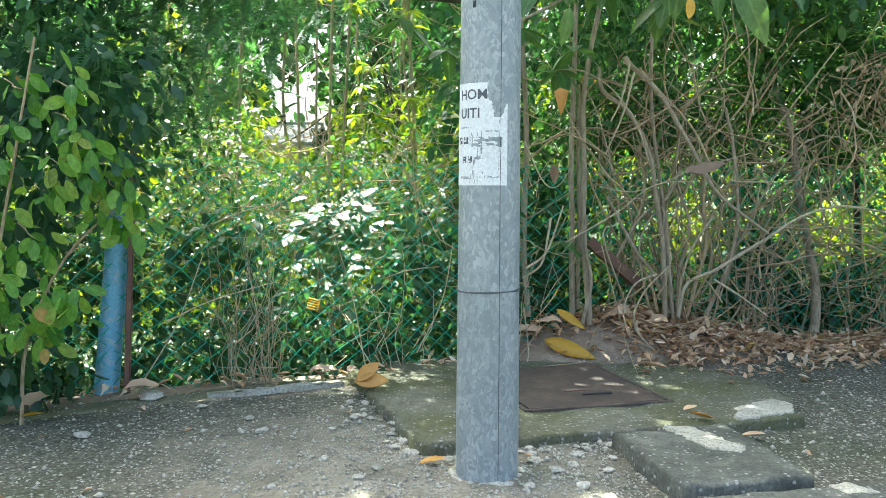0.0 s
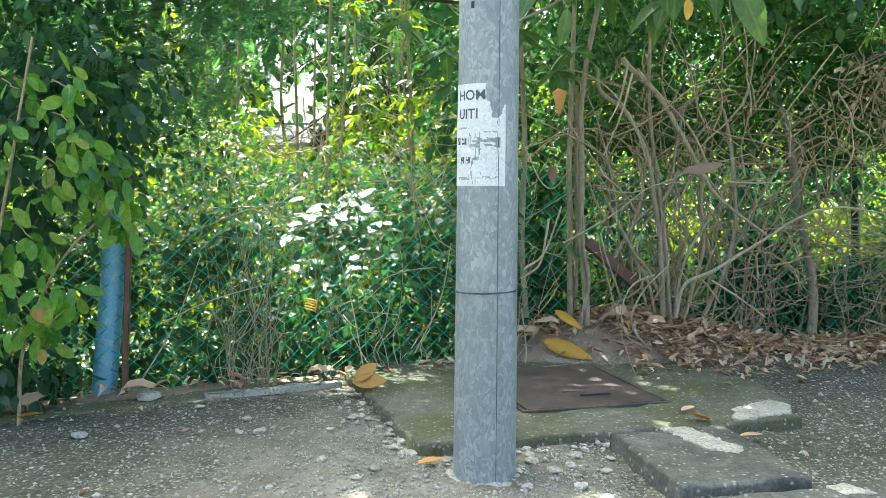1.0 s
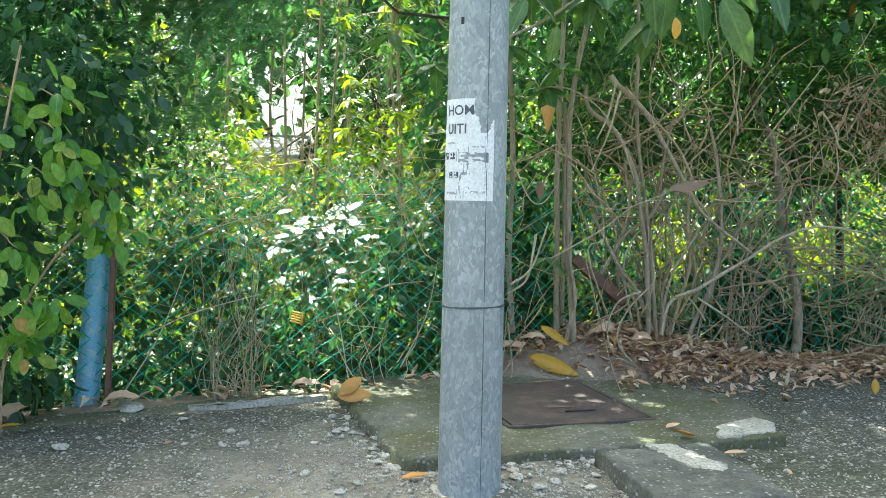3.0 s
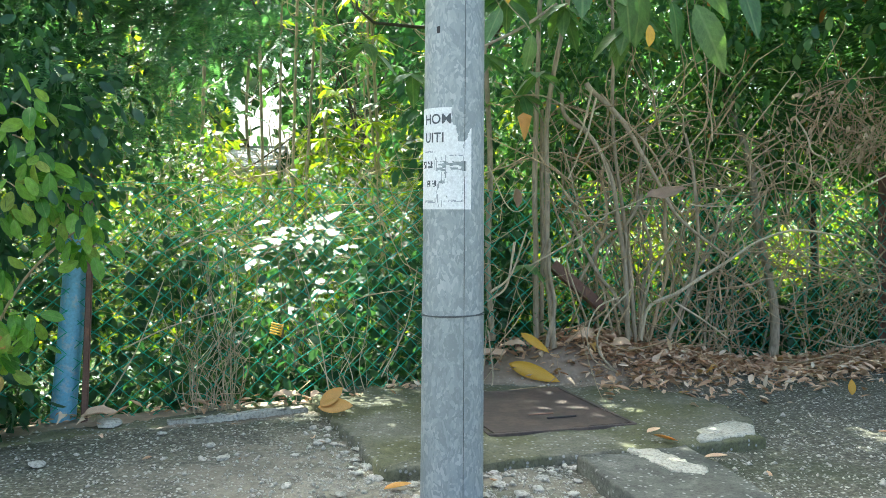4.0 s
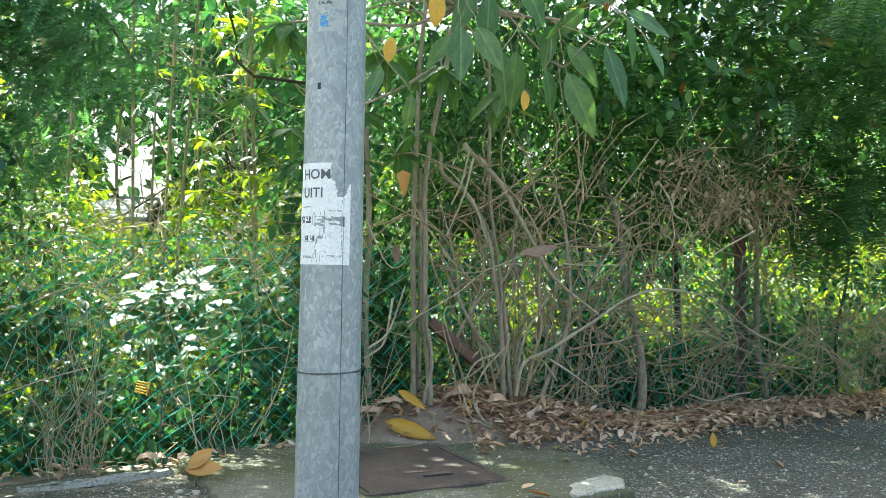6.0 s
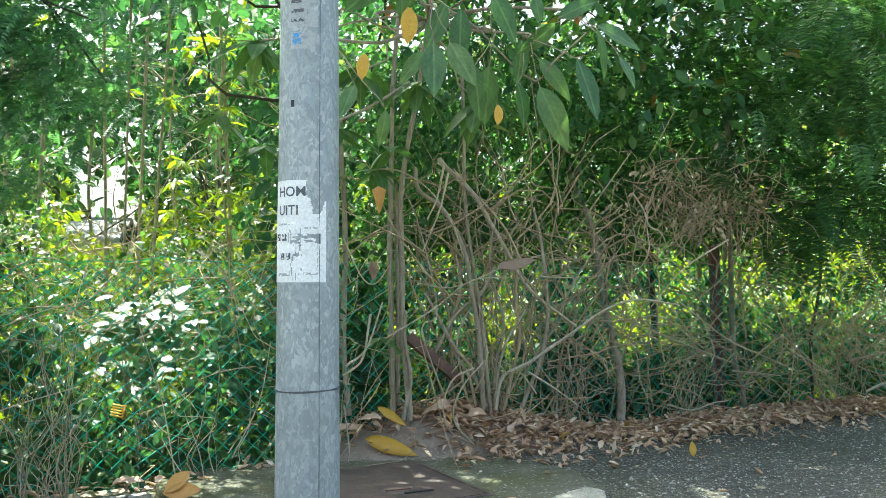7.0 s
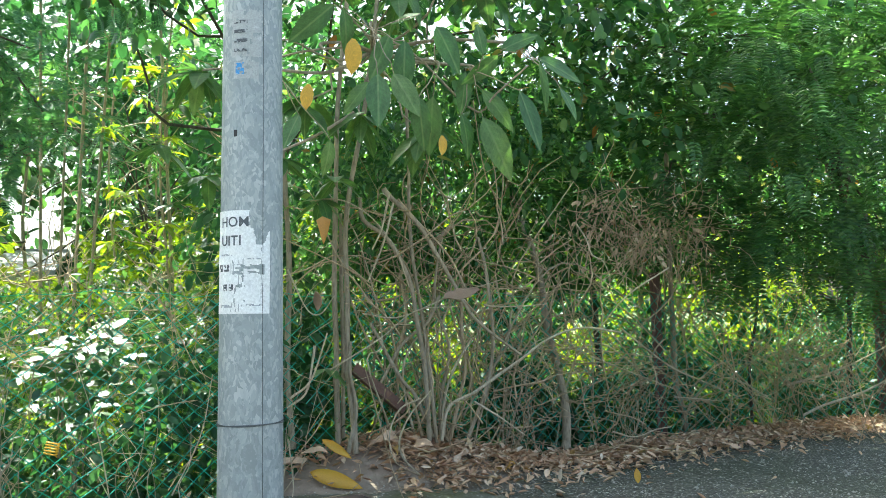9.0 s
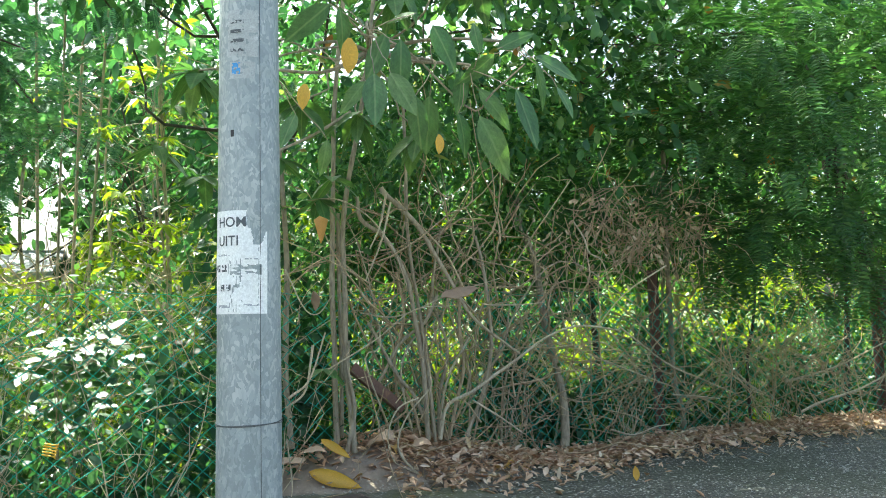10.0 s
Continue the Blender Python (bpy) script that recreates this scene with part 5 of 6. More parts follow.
def bright_tree(x, y, zs, label, n):
    t = thing("lance_leaf_tree", label, "tree", (x, y, -0.28), group="young trees with light-green leaves")
    k = np.array(t.location)
    stem(t, "trunk", np.array([(x, y, -0.4), (x + 0.04, y, 1.0), (x - 0.05, y, 2.2), (x + 0.05, y, 3.6)]) - k, 0.013, 0.008, BARK, n=16, sides=8)
    for i in range(n):
        w = np.array([x, y, 0]) + rng.normal(0, 1, 3) * np.array([0.38, 0.3, 0]) + np.array([0, 0, rng.uniform(*zs)])
        if not unshaded(w[None])[0]:
            continue
        v, q = tube(wander(np.array((x, y, w[2] - 0.25)) - k, w - k, 6, 0.03), 0.006, 0.003, 5)
        m = 8
        a = np.linspace(0, 2 * np.pi, m, endpoint=False) + rng.uniform(0, 6)
        d = np.stack([np.cos(a), np.sin(a), rng.uniform(-0.7, 0.35, m)], -1)
        up = np.stack([np.cos(a) * -0.2, np.sin(a) * -0.2, 1 + 0 * a], -1) + rng.normal(0, 0.2, (m, 3))
        b = Bunch()
        b.add(*leaves(LANCE, np.repeat((w - k)[None], m, 0), d, up, rng.uniform(0.10, 0.18, m)))
        add_mesh("twig", smooth(mesh_from("twig", v, q)), BARK, t)
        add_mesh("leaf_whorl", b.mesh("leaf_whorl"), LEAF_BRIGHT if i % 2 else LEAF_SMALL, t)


for x, y, lo, hi, n in ((-0.3, 7.4, 1.3, 3.2, 24), (-0.75, 7.9, 1.7, 3.4, 22), (0.25, 7.7, 1.3, 3.4, 24), (-2.5, 7.6, 1.5, 3.6, 24), (-0.4, 8.8, 1.8, 4.2, 26), (-2.9, 9.2, 1.8, 4.4, 26), (0.9, 8.4, 1.5, 3.6, 26), (0.25, 6.3, 1.4, 2.6, 10)):
    bright_tree(x, y, (lo, hi), "young tree with light-green leaves lit through by the sun", n)

b = twig_net(420, (-3.2, 3.9, 0.0), (0.5, 5.2, 1.1), (0.25, 0.9), (0.0016, 0.0038), 0.1, 0.4)
tagged(add_mesh("undergrowth_stems", b.mesh("undergrowth_stems"), TWIG), "thin dry stems among the undergrowth", "stems", kind="stuff")
b = twig_net(230, (1.3, 4.6, -0.05), (6.0, 5.7, 0.75), (0.4, 1.3), (0.002, 0.005), 0.3, 0.0, 0.5)
tagged(add_mesh("dry_vines", b.mesh("dry_vines"), TWIG), "dry brown vines hanging on the fence", "vines", kind="stuff")

for (x, y, z), n in (((2.83, 4.75, 1.37), 110), ((4.25, 5.20, 0.49), 80), ((2.36, 4.60, 1.39), 80)):
    b = twig_net(n, (x - 0.35, y - 0.1, z - 0.15), (x + 0.3, y + 0.1, z + 0.15), (0.15, 0.5), (0.0018, 0.0045), 0.1, -0.25)
    b.add(*leaves(OVAL, *scatter(120, np.array([(x, y, z)]), (0.25, 0.1, 0.15), 1.0, 0.4), rng.uniform(0.02, 0.05, 120)))
    tagged(add_mesh("dry_vine_mass", b.mesh("dry_vine_mass"), TWIG), "hanging mass of dry brown vines and leaves", "vines", "dry vine masses", "stuff")

tagged(foliage("ground_cover", OVAL, 9000, strip(900, -4.5, 7.5, 0.1, 3.2, -0.28, -0.12), (0.10, 0.10, 0.05), (0.05, 0.10), LEAF_DARK, droop=0.1, lift=1.2), "low broad-leaved ground cover behind the fence", "ground cover", kind="stuff")


def dry_weed(x, y, n, h, lean):
    z = float(ground_z(x, y))
    t = thing("dry_weed", "tuft of dry pale weed stalks against the wire", "weed", (x, y, z), group="dry weeds at the fence")
    for i in range(n):
        p0 = np.array([rng.normal(0, 0.035), rng.normal(0, 0.02), -0.02])
        p1 = p0 + np.array([rng.normal(lean, 0.11), rng.normal(-0.02, 0.04), h * rng.uniform(0.5, 1.1)])
        r = rng.uniform(0.0014, 0.003)
        v, q = tube(wander(p0, p1, 14, 0.04), r, r * 0.5, 5)
        add_mesh("stalk", smooth(mesh_from("stalk", v, q)), VINE if i % 4 else TWIG, t)


dry_weed(-0.86, 3.70, 26, 0.62, 0.0)
dry_weed(-0.78, 3.76, 14, 0.75, 0.05)
dry_weed(-0.20, 3.98, 10, 0.7, -0.05)
dry_weed(0.30, 4.12, 12, 0.6, 0.04)
dry_weed(1.75, 4.62, 18, 0.6, -0.1)
dry_weed(2.6, 4.95, 18, 0.6, 0.1)
dry_weed(3.9, 5.35, 16, 0.7, 0.0)
# long stalks leaning along the wire
for pts in ([(-1.15, 3.5, 0.32), (-0.98, 3.6, 0.40), (-0.72, 3.74, 0.47)], [(-1.28, 3.5, 0.02), (-1.12, 3.55, 0.3), (-1.02, 3.62, 0.6)], [(-1.0, 3.68, 0.72), (-0.86, 3.72, 0.78), (-0.7, 3.76, 0.82)], [(-0.36, 3.94, 0.05), (-0.42, 3.9, 0.4), (-0.52, 3.86, 0.75)], [(-0.12, 4.0, 0.1), (0.0, 4.05, 0.35), (0.05, 4.08, 0.62)]):
    v, q = tube(smooth_line(pts, 12), 0.0035, 0.002, 6, 0.1)
    tagged(add_mesh("stalk", smooth(mesh_from("stalk", v, q)), VINE), "long pale dry stalk leaning on the wire", "stalk", "dry stalks on the wire")

# ---- tree canopy behind the fence, shading the verge ----


def canopy_tree(x, y, h, boxes, n, size, label, leaf=LEAF_DARK):
    t = thing("canopy_tree", label, "tree", (x, y, -0.28), group="canopy trees")
    k = np.array((x, y, -0.28))
    stem(t, "trunk", [(0, 0, -0.1), (0.05, 0, h * 0.3), (-0.05, 0.05, h * 0.6), (0.1, 0, h)], 0.028, 0.018, BARK, n=18, sides=10)
    cs = np.concatenate([clumps(m, lo, hi) for lo, hi, m in boxes])
    for c in cs[:: max(1, len(cs) // 9)]:
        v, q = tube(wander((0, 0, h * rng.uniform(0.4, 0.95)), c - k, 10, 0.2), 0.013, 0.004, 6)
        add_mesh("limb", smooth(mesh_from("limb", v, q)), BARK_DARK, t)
    foliage("crown", OVAL, n, cs - k, (0.27, 0.27, 0.18), size, leaf, t, droop=0.5, keep=lambda p: unshaded(p + k) & ~((y > 9) & (np.abs((p + k)[:, 0] / (p + k)[:, 1] + 0.175) < 0.04) & ((p + k)[:, 2] < 3.0)))


canopy_tree(0.4, 6.2, 4.6, [((-1.8, 3.8, 3.1), (2.4, 6.7, 4.9), 88)], 11500, (0.10, 0.16), "leafy tree whose crown shades the fence")
canopy_tree(1.6, 6.4, 4.2, [((0.7, 4.7, 1.85), (2.8, 6.2, 3.0), 80)], 2600, (0.07, 0.12), "leafy tree behind the tangle of stems", LEAF_BROAD)
canopy_tree(4.2, 7.0, 4.8, [((1.8, 4.6, 3.1), (6.5, 6.3, 4.8), 120)], 3400, (0.10, 0.16), "leafy dark tree whose crown shades the road's end", LEAF_BROAD)
canopy_tree(3.6, 6.6, 3.6, [((2.4, 5.2, 1.5), (5.5, 6.6, 2.9), 80)], 2600, (0.07, 0.12), "leafy tree above the fence at the road's end", LEAF_BROAD)
canopy_tree(-3.8, 6.2, 4.6, [((-6.0, 3.8, 2.4), (-1.5, 5.8, 4.8), 130)], 5000, (0.09, 0.15), "leafy tree whose crown shades the verge")

canopy_tree(-0.6, 10.5, 4.0, [((-2.2, 9.8, 2.3), (1.2, 11.2, 4.8), 60)], 2400, (0.10, 0.17), "leafy tree behind the young trees")
canopy_tree(-2.2, 12.0, 4.2, [((-5.0, 10.8, 2.2), (1.6, 13.0, 5.6), 110)], 3600, (0.12, 0.2), "leafy tree beyond the sunlit thicket")

# ---- distance ----


def far_tree(x, y, h, w, label):
    t = thing("far_tree", label, "tree", (x, y, 0.2), group="trees in the distance")
    stem(t, "trunk", [(0, 0, -0.5), (0.1, 0, h * 0.35), (0, 0.1, h * 0.7)], 0.16, 0.07, BARK_DARK, n=10, sides=8)
    cs = rng.normal(0, 1, (46, 3)) * np.array([w * 0.42, w * 0.42, h * 0.2]) + np.array([0, 0, h * 0.58])
    foliage("crown", OVAL, 2400, cs, (0.5, 0.5, 0.35), (0.22, 0.42), LEAF_SMALL, t, droop=0.3, keep=lambda p: unshaded(p + np.array((x, y, 0.2))))


for x, y, h, w in ((-2.0, 16.5, 6.5, 4), (-6.5, 15.5, 6.5, 4), (-13, 19, 7, 5), (-8.5, 21, 6, 5), (-8.0, 24, 5, 4), (0.5, 19, 6.5, 4.5), (4.5, 20, 7, 5), (9, 19, 7.5, 5), (13.5, 18, 7, 5), (18, 16, 7, 5), (2.5, 27, 8, 6), (-11, 28, 8, 6), (11, 28, 9, 7)):
    far_tree(x, y, h, w, "leafy tree in the distance beyond the thicket")

house = thing("house", "small white rendered house seen through the leaves", "house", (-3.6, 17.5, 0.3))
bm = bmesh.new()
bmesh.ops.create_cube(bm, size=1.0, matrix=Matrix.Translation((0, 0, 0.55)) @ Matrix.Diagonal((1.9, 2.5, 1.7, 1)))
bmesh.ops.bevel(bm, geom=bm.edges, offset=0.02, segments=1, affect="EDGES")
part("wall", bm, WHITEWASH, house)
bm = bmesh.new()
for sgn in (-1, 1):
    bmesh.ops.create_cube(bm, size=1.0, matrix=Matrix.Translation((0, sgn * 0.75, 1.60)) @ Matrix.Rotation(radians(-16 * sgn), 4, "X") @ Matrix.Diagonal((2.3, 1.75, 0.06, 1)))
part("roof", bm, ROOFING, house)

# ---- fallen leaves, stones, small things ----


def fallen(name, label, x, y, z, length, yaw, template, material, pitch=0, roll=0, group="", category="leaf"):
    v, q = template
    me = smooth(mesh_from(name, v * length, q))
    ob = add_mesh(name, me, material)
    ob.matrix_world = pose(x, y, z, roll, pitch, yaw)
    mod = ob.modifiers.new("thick", "SOLIDIFY")
    mod.thickness = 0.0012
    return tagged(ob, label, category, group)


YEL = blade(11, lambda x: 0.145 * math.sin(math.pi * x**0.8) ** 0.8 + 0.004, 0.12, 0.04)
BROAD = blade(9, lambda x: 0.24 * math.sin(math.pi * x**0.9) ** 0.8 + 0.004, 0.4, -0.12)
TRI = blade(8, lambda x: 0.34 * (1 - x) ** 0.8 * min(1, x * 7) + 0.003, 0.25, 0.1)
LOBE_C, LOBE_S = math.cos(radians(42)), math.sin(radians(42))
LOBED = (np.concatenate([BROAD[0], BROAD[0] @ np.array([(LOBE_C, LOBE_S, 0), (-LOBE_S, LOBE_C, 0), (0, 0, 1)]) * np.array([0.85, 0.85, 1]) + np.array([0.06, 0.0, 0.02])]), np.concatenate([BROAD[1], BROAD[1] + len(BROAD[0])]))

fallen("yellow_leaf", "long yellow fallen leaf with brown spots on the soil", 0.506, 4.170, 0.135, 0.266, -23, YEL, LEAF_YELLOW, pitch=15, roll=55)
fallen("yellow_leaf", "yellow fallen leaf lying on dead leaves", 0.571, 4.220, 0.279, 0.172, -24, YEL, LEAF_YELLOW, pitch=30, roll=40)
fallen("orange_leaf", "orange-brown curled leaf on the apron's edge", -0.366, 3.50, 0.075, 0.145, 4, LOBED, LEAF_ORANGE, pitch=2, roll=48)
fallen("orange_leaf", "orange dry leaf among the gravel", -0.07, 2.64, 0.015, 0.09, 15, BROAD, LEAF_ORANGE)
fallen("orange_leaf", "yellow-brown leaf by the kerb", -1.55, 3.07, 0.04, 0.08, 10, BROAD, LEAF_YELLOW)
fallen("red_leaf", "red-brown dry leaf on the concrete apron", 0.91, 3.15, 0.056, 0.07, 30, BROAD, LEAF_DEAD)
fallen("red_leaf", "red-brown dry leaf beside the cement lump", 0.99, 3.03, 0.056, 0.09, 150, BROAD, LEAF_ORANGE, roll=20)
fallen("red_leaf", "brown dry leaf beside the slab", 1.06, 2.95, 0.02, 0.08, -10, BROAD, LEAF_DEAD)
fallen("small_leaf", "small pale yellow leaf standing on the asphalt", 2.147, 3.98, 0.012, 0.075, 80, BROAD, LEAF_YELLOW, pitch=-70)
fallen("dead_leaf", "large curled brown dead leaf caught in the branches", 1.12, 3.97, 0.955, 0.21, 8, crumpled(6, 0.2, 1.3), LEAF_BROWN, pitch=-13, roll=35, group="dead leaves caught in branches")
fallen("dead_leaf", "brown folded dead leaf hanging from a twig", 0.535, 3.95, 1.345, 0.13, 5, TRI, LEAF_ORANGE, pitch=84, roll=70, group="dead leaves caught in branches")
fallen("dead_leaf", "dry dead leaf hanging beside the trunk", 0.53, 4.15, 1.0, 0.10, 60, crumpled(8), LEAF_BROWN, pitch=75, group="dead leaves caught in branches")
for x, y, z, s, yaw, rl in ((0.36, 4.16, 0.18, 0.15, 20, 40), (0.46, 4.22, 0.21, 0.14, -15, 30), (0.36, 4.08, 0.11, 0.13, 200, -30), (0.80, 4.28, 0.22, 0.17, 8, 20), (0.88, 4.24, 0.26, 0.13, 50, 70), (1.10, 4.3, 0.22, 0.13, 130, 60), (1.04, 4.26, 0.22, 0.14, -60, 70), (1.2, 4.3, 0.18, 0.13, 95, 60), (-0.42, 3.72, 0.07, 0.07, 60, 50), (-1.62, 3.2, 0.06, 0.13, 40, 50), (-1.30, 3.42, 0.06, 0.14, 10, 40), (-0.6, 3.78, 0.05, 0.13, 8, 30), (-0.85, 3.68, 0.04, 0.10, 160, 40), (1.98, 4.36, 0.03, 0.11, 20, 25), (2.9, 4.95, 0.03, 0.12, 15, 30), (2.45, 4.5, 0.02, 0.11, 25, 30)):
    fallen("dead_leaf", "large curled dry dead leaf on the ground", x, y, z, s, yaw, crumpled(int(abs(x * 100)) + int(yaw)+ 500), LEAF_DEAD, pitch=-5, roll=rl * 0.5, group="large dead leaves on the ground")


def litter(name, n, place, size, label):
    at = place(n)
    m = len(at)
    d = rng.normal(0, 1, (m, 3)) * np.array([1, 1, 0.14])
    up = rng.normal(0, 0.33, (m, 3)) + np.array([0, 0, 1])
    sz = rng.uniform(size[0], size[1], m)
    b = Bunch()
    kinds = [blade(5, lambda x: 0.2 * math.sin(math.pi * x**0.9) ** 0.8 + 0.004, 0.9, -0.4), blade(5, lambda x: 0.15 * math.sin(math.pi * x**0.9) ** 0.8 + 0.004, 0.4, 0.25), blade(4, lambda x: 0.28 * math.sin(math.pi * min(1, x + 0.25)) + 0.02, 0.6, 0.5), blade(5, lambda x: 0.09 * math.sin(math.pi * x**0.9) ** 0.8 + 0.004, 1.6, -0.2)]
    for i, tp in enumerate(kinds):
        b.add(*leaves(tp, at[i::4], d[i::4], up[i::4], sz[i::4]))
    return tagged(add_mesh(name, b.mesh(name), LEAF_DEAD), label, "leaf litter", kind="stuff")


def along_right(n):
    x = rng.uniform(0.9, 7.5, n)
    y = fence_y(x) - np.abs(rng.normal(0, 0.29, n)) - 0.02
    return np.stack([x, y, ground_z(x, y) + rng.uniform(0.005, 0.06, n)], -1)


def on_mound(n):
    x, y = rng.normal(0.98, 0.42, n), rng.normal(4.40, 0.10, n)
    return np.stack([x, y, ground_z(x, y) + rng.uniform(0.005, 0.05, n)], -1)


def along_left(n):
    x = rng.uniform(-3, 0.2, n)
    y = fence_y(x) - np.abs(rng.normal(0, 0.07, n)) - 0.03
    return np.stack([x, y, ground_z(x, y) + rng.uniform(0.02, 0.05, n)], -1)


def loose(n):
    x, y = rng.uniform(-2, 4.5, n), rng.uniform(1.8, 4.6, n)
    ok = y < fence_y(x)
    return np.stack([x, y, np.maximum(ground_z(x, y), 0.0) + 0.012], -1)[ok]


litter("leaf_litter", 8000, along_right, (0.025, 0.075), "drift of dry brown leaves along the fence")
litter("leaf_litter", 1100, on_mound, (0.018, 0.07), "dry brown leaves heaped on the soil mound")
litter("leaf_litter", 260, along_left, (0.02, 0.06), "dry leaves along the kerb")
litter("leaf_litter", 60, loose, (0.02, 0.05), "scattered dry leaf scraps on the ground")


def pebble(r, seed):
    bm = bmesh.new()
    bmesh.ops.create_icosphere(bm, subdivisions=2, radius=r)
    for v in bm.verts:
        n = noise.noise(v.co / r * 1.1 + Vector((seed * 7.3, 0, 0)))
        v.co *= 1 + 0.45 * n
        v.co.z *= 0.6
    me = bpy.data.meshes.new("stone")
    bm.to_mesh(me)
    bm.free()
    return me


STONES = [pebble(1.0, i) for i in range(6)]
for me in STONES:
    me.materials.append(STONE)


def put_stone(x, y, r, label="pale grey loose stone on the gravel"):
    ob = new("stone", STONES[rng.integers(0, 6)])
    ob.location = (x, y, float(ground_z(x, y)) + r * 0.3)
    r *= 0.85
    ob.scale = (r * rng.uniform(0.8, 1.3), r, r * rng.uniform(0.6, 0.9))
    ob.rotation_euler[2] = rng.uniform(0, 6)
    return tagged(ob, label, "stone", "loose stones")


for x, y, r in ((-0.65, 3.02, 0.026), (-0.72, 3.0, 0.016), (-1.28, 2.97, 0.028), (-0.73, 3.17, 0.022), (-0.16, 3.12, 0.03), (-0.13, 2.92, 0.028), (-0.1, 2.78, 0.025), (-0.16, 2.85, 0.018), (-0.38, 2.68, 0.02), (0.30, 2.68, 0.028), (0.36, 2.60, 0.03), (0.42, 2.66, 0.022), (0.30, 2.76, 0.02), (0.45, 2.76, 0.026), (0.52, 2.60, 0.02), (0.42, 2.46, 0.028), (0.26, 2.45, 0.024), (-0.2, 2.6, 0.022), (-0.95, 3.32, 0.022), (-0.4, 3.05, 0.018), (-0.25, 2.5, 0.02), (0.56, 2.72, 0.018), (0.02, 2.72, 0.024), (0.48, 2.36, 0.022), (-0.5, 2.45, 0.016), (-0.33, 3.2, 0.024), (-0.22, 3.3, 0.02)):
    put_stone(x, y, r)
for i in range(26):  # rubble along the broken edge of the apron
    u = rng.uniform(0, 1)
    put_stone(-0.33 + 0.22 * u + rng.normal(0, 0.025), 3.42 - 0.62 * u, rng.uniform(0.008, 0.022), "small rubble stone along the broken apron edge")
for i in range(16):
    u = rng.uniform(0, 1)
    put_stone(0.24 + 0.36 * u, 2.76 + 0.12 * u + rng.normal(0, 0.02), rng.uniform(0.007, 0.018), "small rubble stone along the broken apron edge")
put_stone(-1.2, 3.45, 0.055, "rounded pale stone by the kerb")
put_stone(1.93, 4.52, 0.05, "rounded stone in the leaf litter")


def gravel():
    n = 17000
    x = np.concatenate([rng.normal(0.1, 0.5, n // 3), rng.uniform(-2.4, 4.8, n - n // 3)])
    y = np.concatenate([rng.normal(2.65, 0.35, n // 3), rng.uniform(1.9, 5.3, n - n // 3)])
    ok = (y < fence_y(x) - 0.1) & (np.hypot(x - PX, y - PY) > 0.12)
    x, y = x[ok], y[ok]
    r = rng.gamma(1.8, 0.0016, len(x)) + 0.0016
    base = np.array([(1, 0, 0), (0, 1, 0), (-1, 0, 0), (0, -1, 0), (0, 0, 0.8), (0, 0, -0.6)], float)
    f = np.array([(0, 1, 4), (1, 2, 4), (2, 3, 4), (3, 0, 4), (1, 0, 5), (2, 1, 5), (3, 2, 5), (0, 3, 5)])
    v = base[None] * r[:, None, None] * rng.uniform(0.6, 1.3, (len(x), 6, 3))
    a = rng.uniform(0, 6.28, len(x))
    c, s = np.cos(a)[:, None], np.sin(a)[:, None]
    v = np.stack([v[..., 0] * c - v[..., 1] * s, v[..., 0] * s + v[..., 1] * c, v[..., 2]], -1)
    v += np.stack([x, y, ground_z(x, y) + 0.2 * r], -1)[:, None]
    q = f[None] + (np.arange(len(x)) * 6)[:, None, None]
    tagged(add_mesh("gravel", mesh_from("gravel", v.reshape(-1, 3), q.reshape(-1, 3)), STONE), "loose grey gravel and grit", "gravel", kind="stuff")


gravel()

# coil of yellow plastic caught in the fence
t = np.linspace(0, 5 * 2 * np.pi, 120)
pts = np.stack([0.026 * np.cos(t), 0.010 * np.sin(t), -0.03 + 0.06 * t / t[-1]], -1)
v, q = tube(pts, 0.0032, 0.0032, 6)
coil = add_mesh("plastic_coil", smooth(mesh_from("plastic_coil", v, q)), PLASTIC_YELLOW)
coil.location = (-0.585, 3.83, 0.353)
coil.rotation_euler = (0.2, 0.25, 0)
tagged(coil, "small yellow plastic coil caught in the wire fence", "plastic coil")

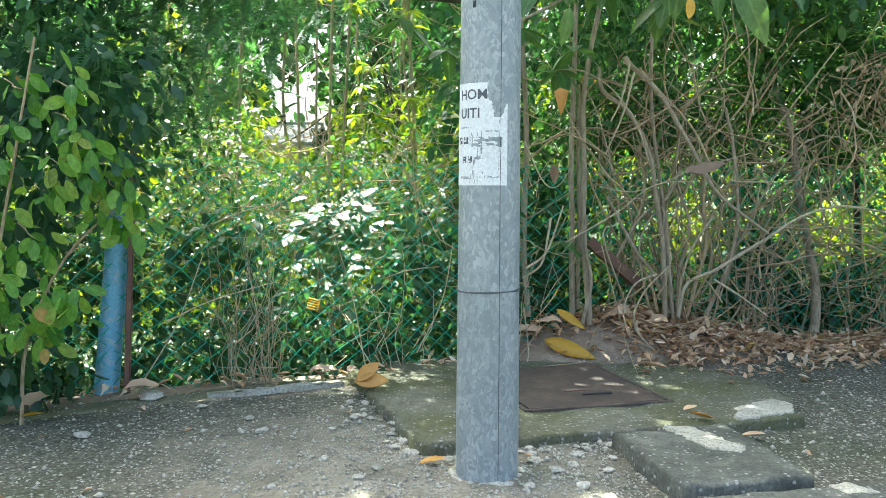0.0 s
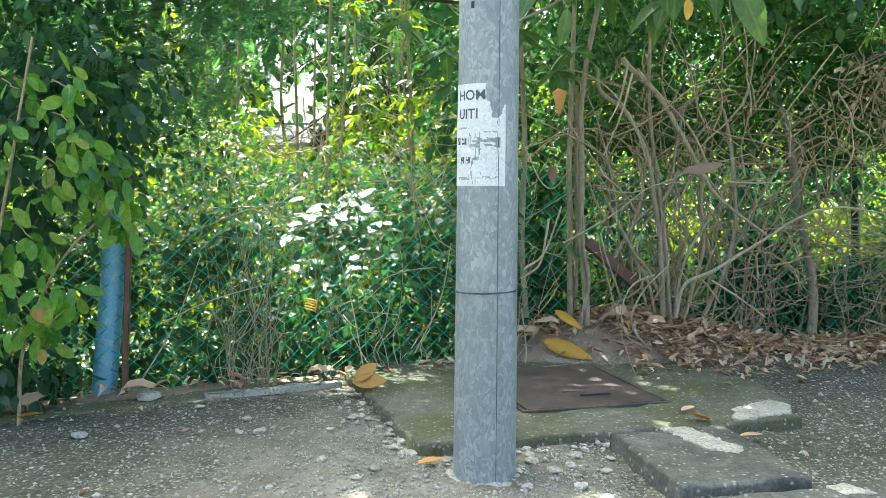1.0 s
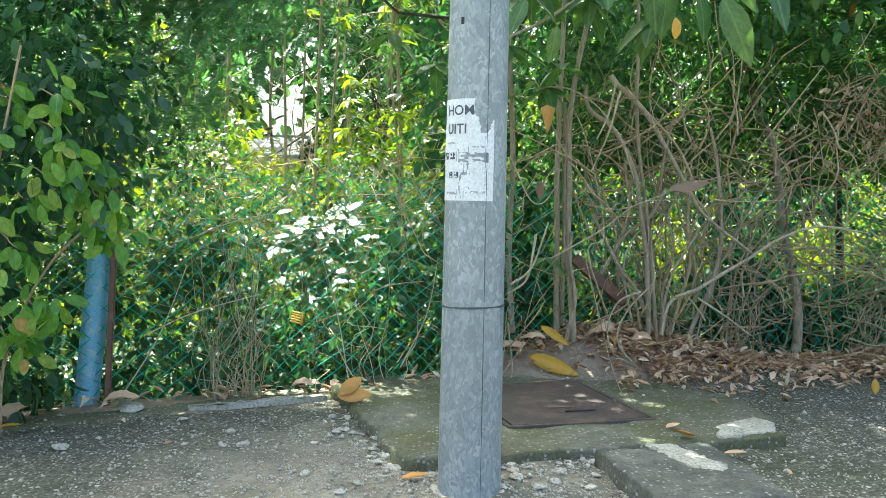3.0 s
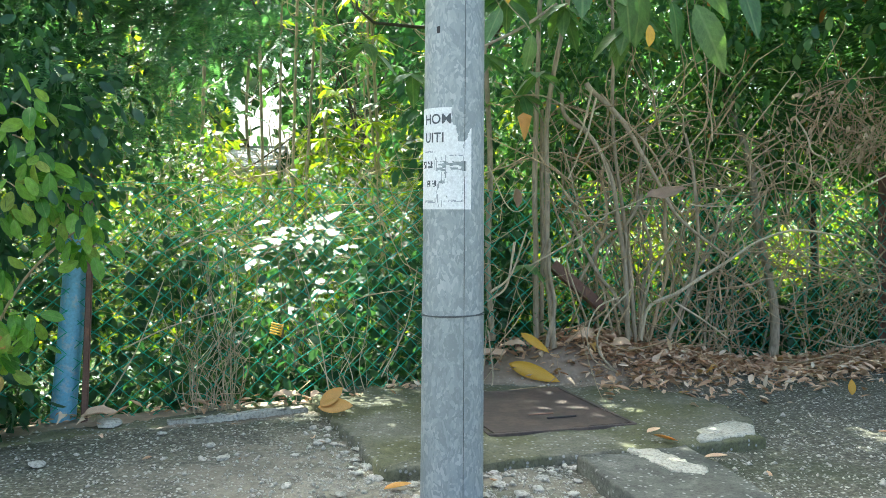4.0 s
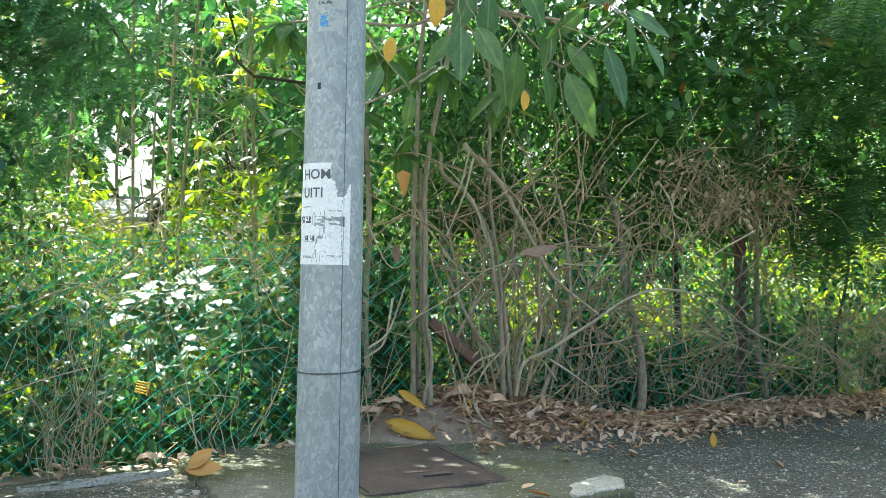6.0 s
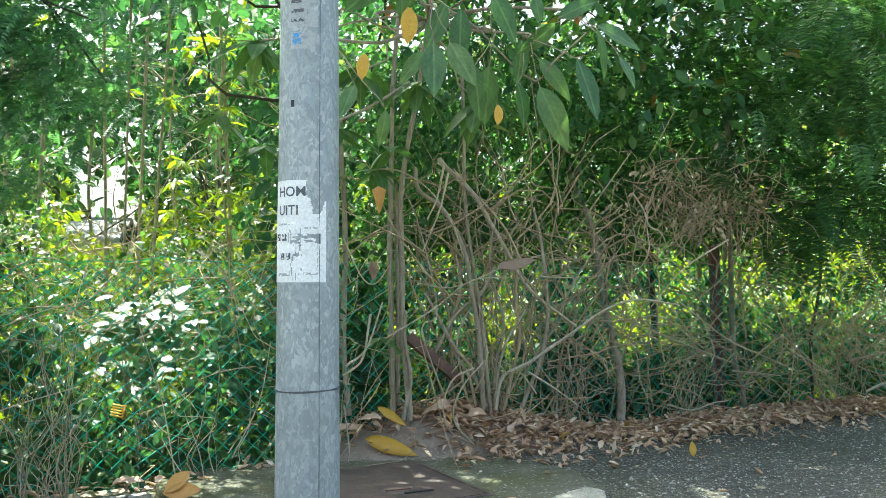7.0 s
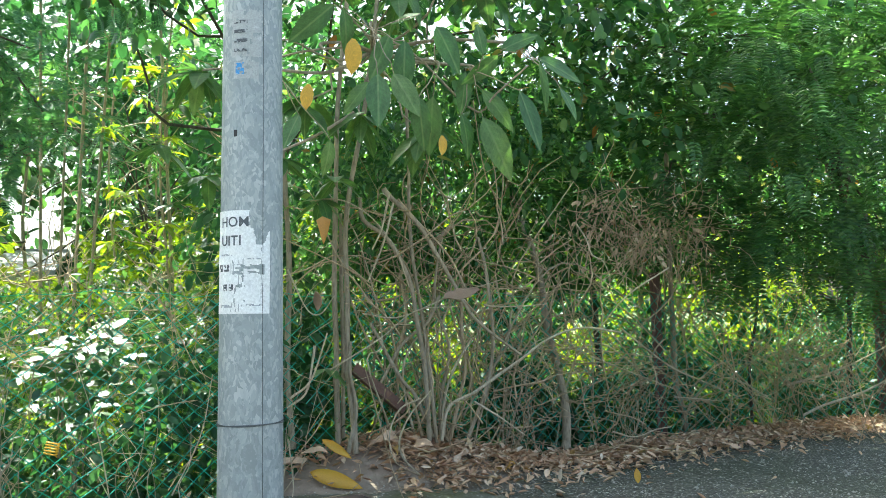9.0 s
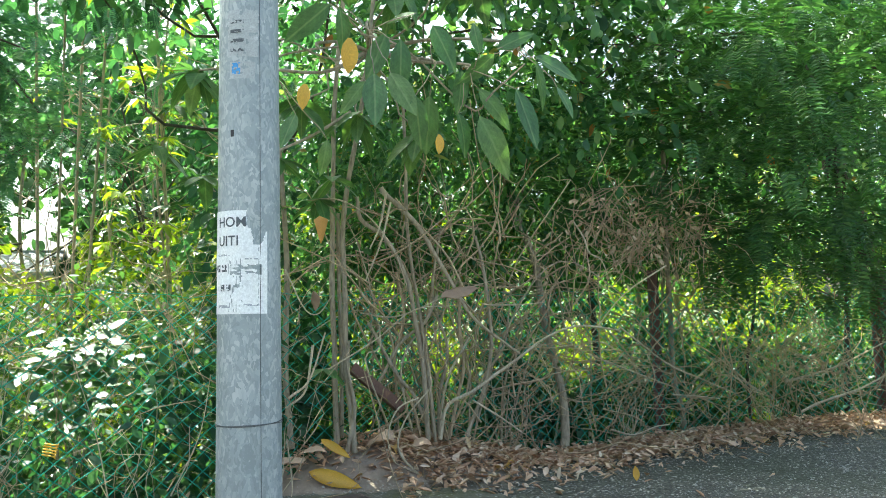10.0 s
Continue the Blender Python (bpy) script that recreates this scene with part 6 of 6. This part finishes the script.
# pale crooked twigs that stand out of the tangle
for pts, r in (([(0.91, 4.20, 1.50), (0.87, 4.20, 1.32), (0.82, 4.20, 1.21)], 0.006), ([(1.44, 4.30, 0.93), (1.50, 4.30, 0.92), (1.64, 4.30, 0.92), (1.80, 4.30, 0.93)], 0.0045), ([(1.33, 4.15, 0.44), (1.46, 4.15, 0.36), (1.60, 4.15, 0.26)], 0.006), ([(1.04, 4.10, 0.47), (0.93, 4.10, 0.42), (0.88, 4.10, 0.29), (0.91, 4.10, 0.17), (1.01, 4.10, 0.11)], 0.004), ([(0.52, 4.10, 0.74), (0.51, 4.10, 0.67), (0.48, 4.10, 0.52), (0.39, 4.10, 0.45)], 0.007), ([(3.89, 4.90, 0.18), (4.06, 4.90, 0.24), (4.36, 4.90, 0.31), (4.63, 4.90, 0.41)], 0.01), ([(2.24, 4.70, 0.62), (2.50, 4.70, 0.52), (2.79, 4.70, 0.41)], 0.005), ([(2.50, 4.80, 0.78), (2.83, 4.80, 0.54), (3.06, 4.80, 0.44), (3.32, 4.80, 0.33)], 0.006), ([(2.89, 4.85, 0.34), (3.09, 4.85, 0.32), (3.23, 4.85, 0.30)], 0.005), ([(2.55, 4.30, 1.13), (2.28, 4.30, 0.97), (2.08, 4.30, 0.76)], 0.005), ([(0.60, 4.15, 0.62), (0.84, 4.15, 0.76), (1.03, 4.15, 0.90), (1.25, 4.15, 0.92)], 0.004), ([(0.77, 4.20, 0.89), (0.96, 4.20, 0.87), (1.24, 4.20, 0.98), (1.51, 4.20, 1.06)], 0.004), ([(2.40, 4.75, 0.16), (2.55, 4.75, 0.12), (2.70, 4.75, 0.16), (2.80, 4.75, 0.17)], 0.006), ([(0.40, 4.20, 1.11), (0.49, 4.20, 0.92), (0.56, 4.20, 0.89), (0.63, 4.20, 0.98)], 0.004), ([(1.97, 4.27, 1.37), (2.03, 4.27, 1.28), (2.06, 4.27, 1.2), (2.13, 4.27, 1.16), (2.17, 4.28, 1.08)], 0.005), ([(0.93, 4.2, 1.45), (0.88, 4.2, 1.25), (0.80, 4.22, 1.05)], 0.006), ([(0.40, 4.05, 0.5), (0.50, 4.08, 0.58), (0.58, 4.1, 0.8)], 0.006), ([(0.40, 4.15, 0.30), (0.42, 4.1, 0.1), (0.41, 4.08, 0.02)], 0.004), ([(1.12, 4.2, 0.02), (0.95, 4.16, 0.20), (0.98, 4.15, 0.36), (1.12, 4.2, 0.50)], 0.006), ([(4.0, 5.2, 0.35), (4.4, 5.15, 0.45), (4.8, 5.1, 0.62)], 0.008)):
    v, q = tube(smooth_line(pts, 14), r, r * 0.6, 6, 0.1)
    tagged(add_mesh("twig", smooth(mesh_from("twig", v, q)), VINE), "pale crooked dry twig in the tangle", "twig", "pale twigs")
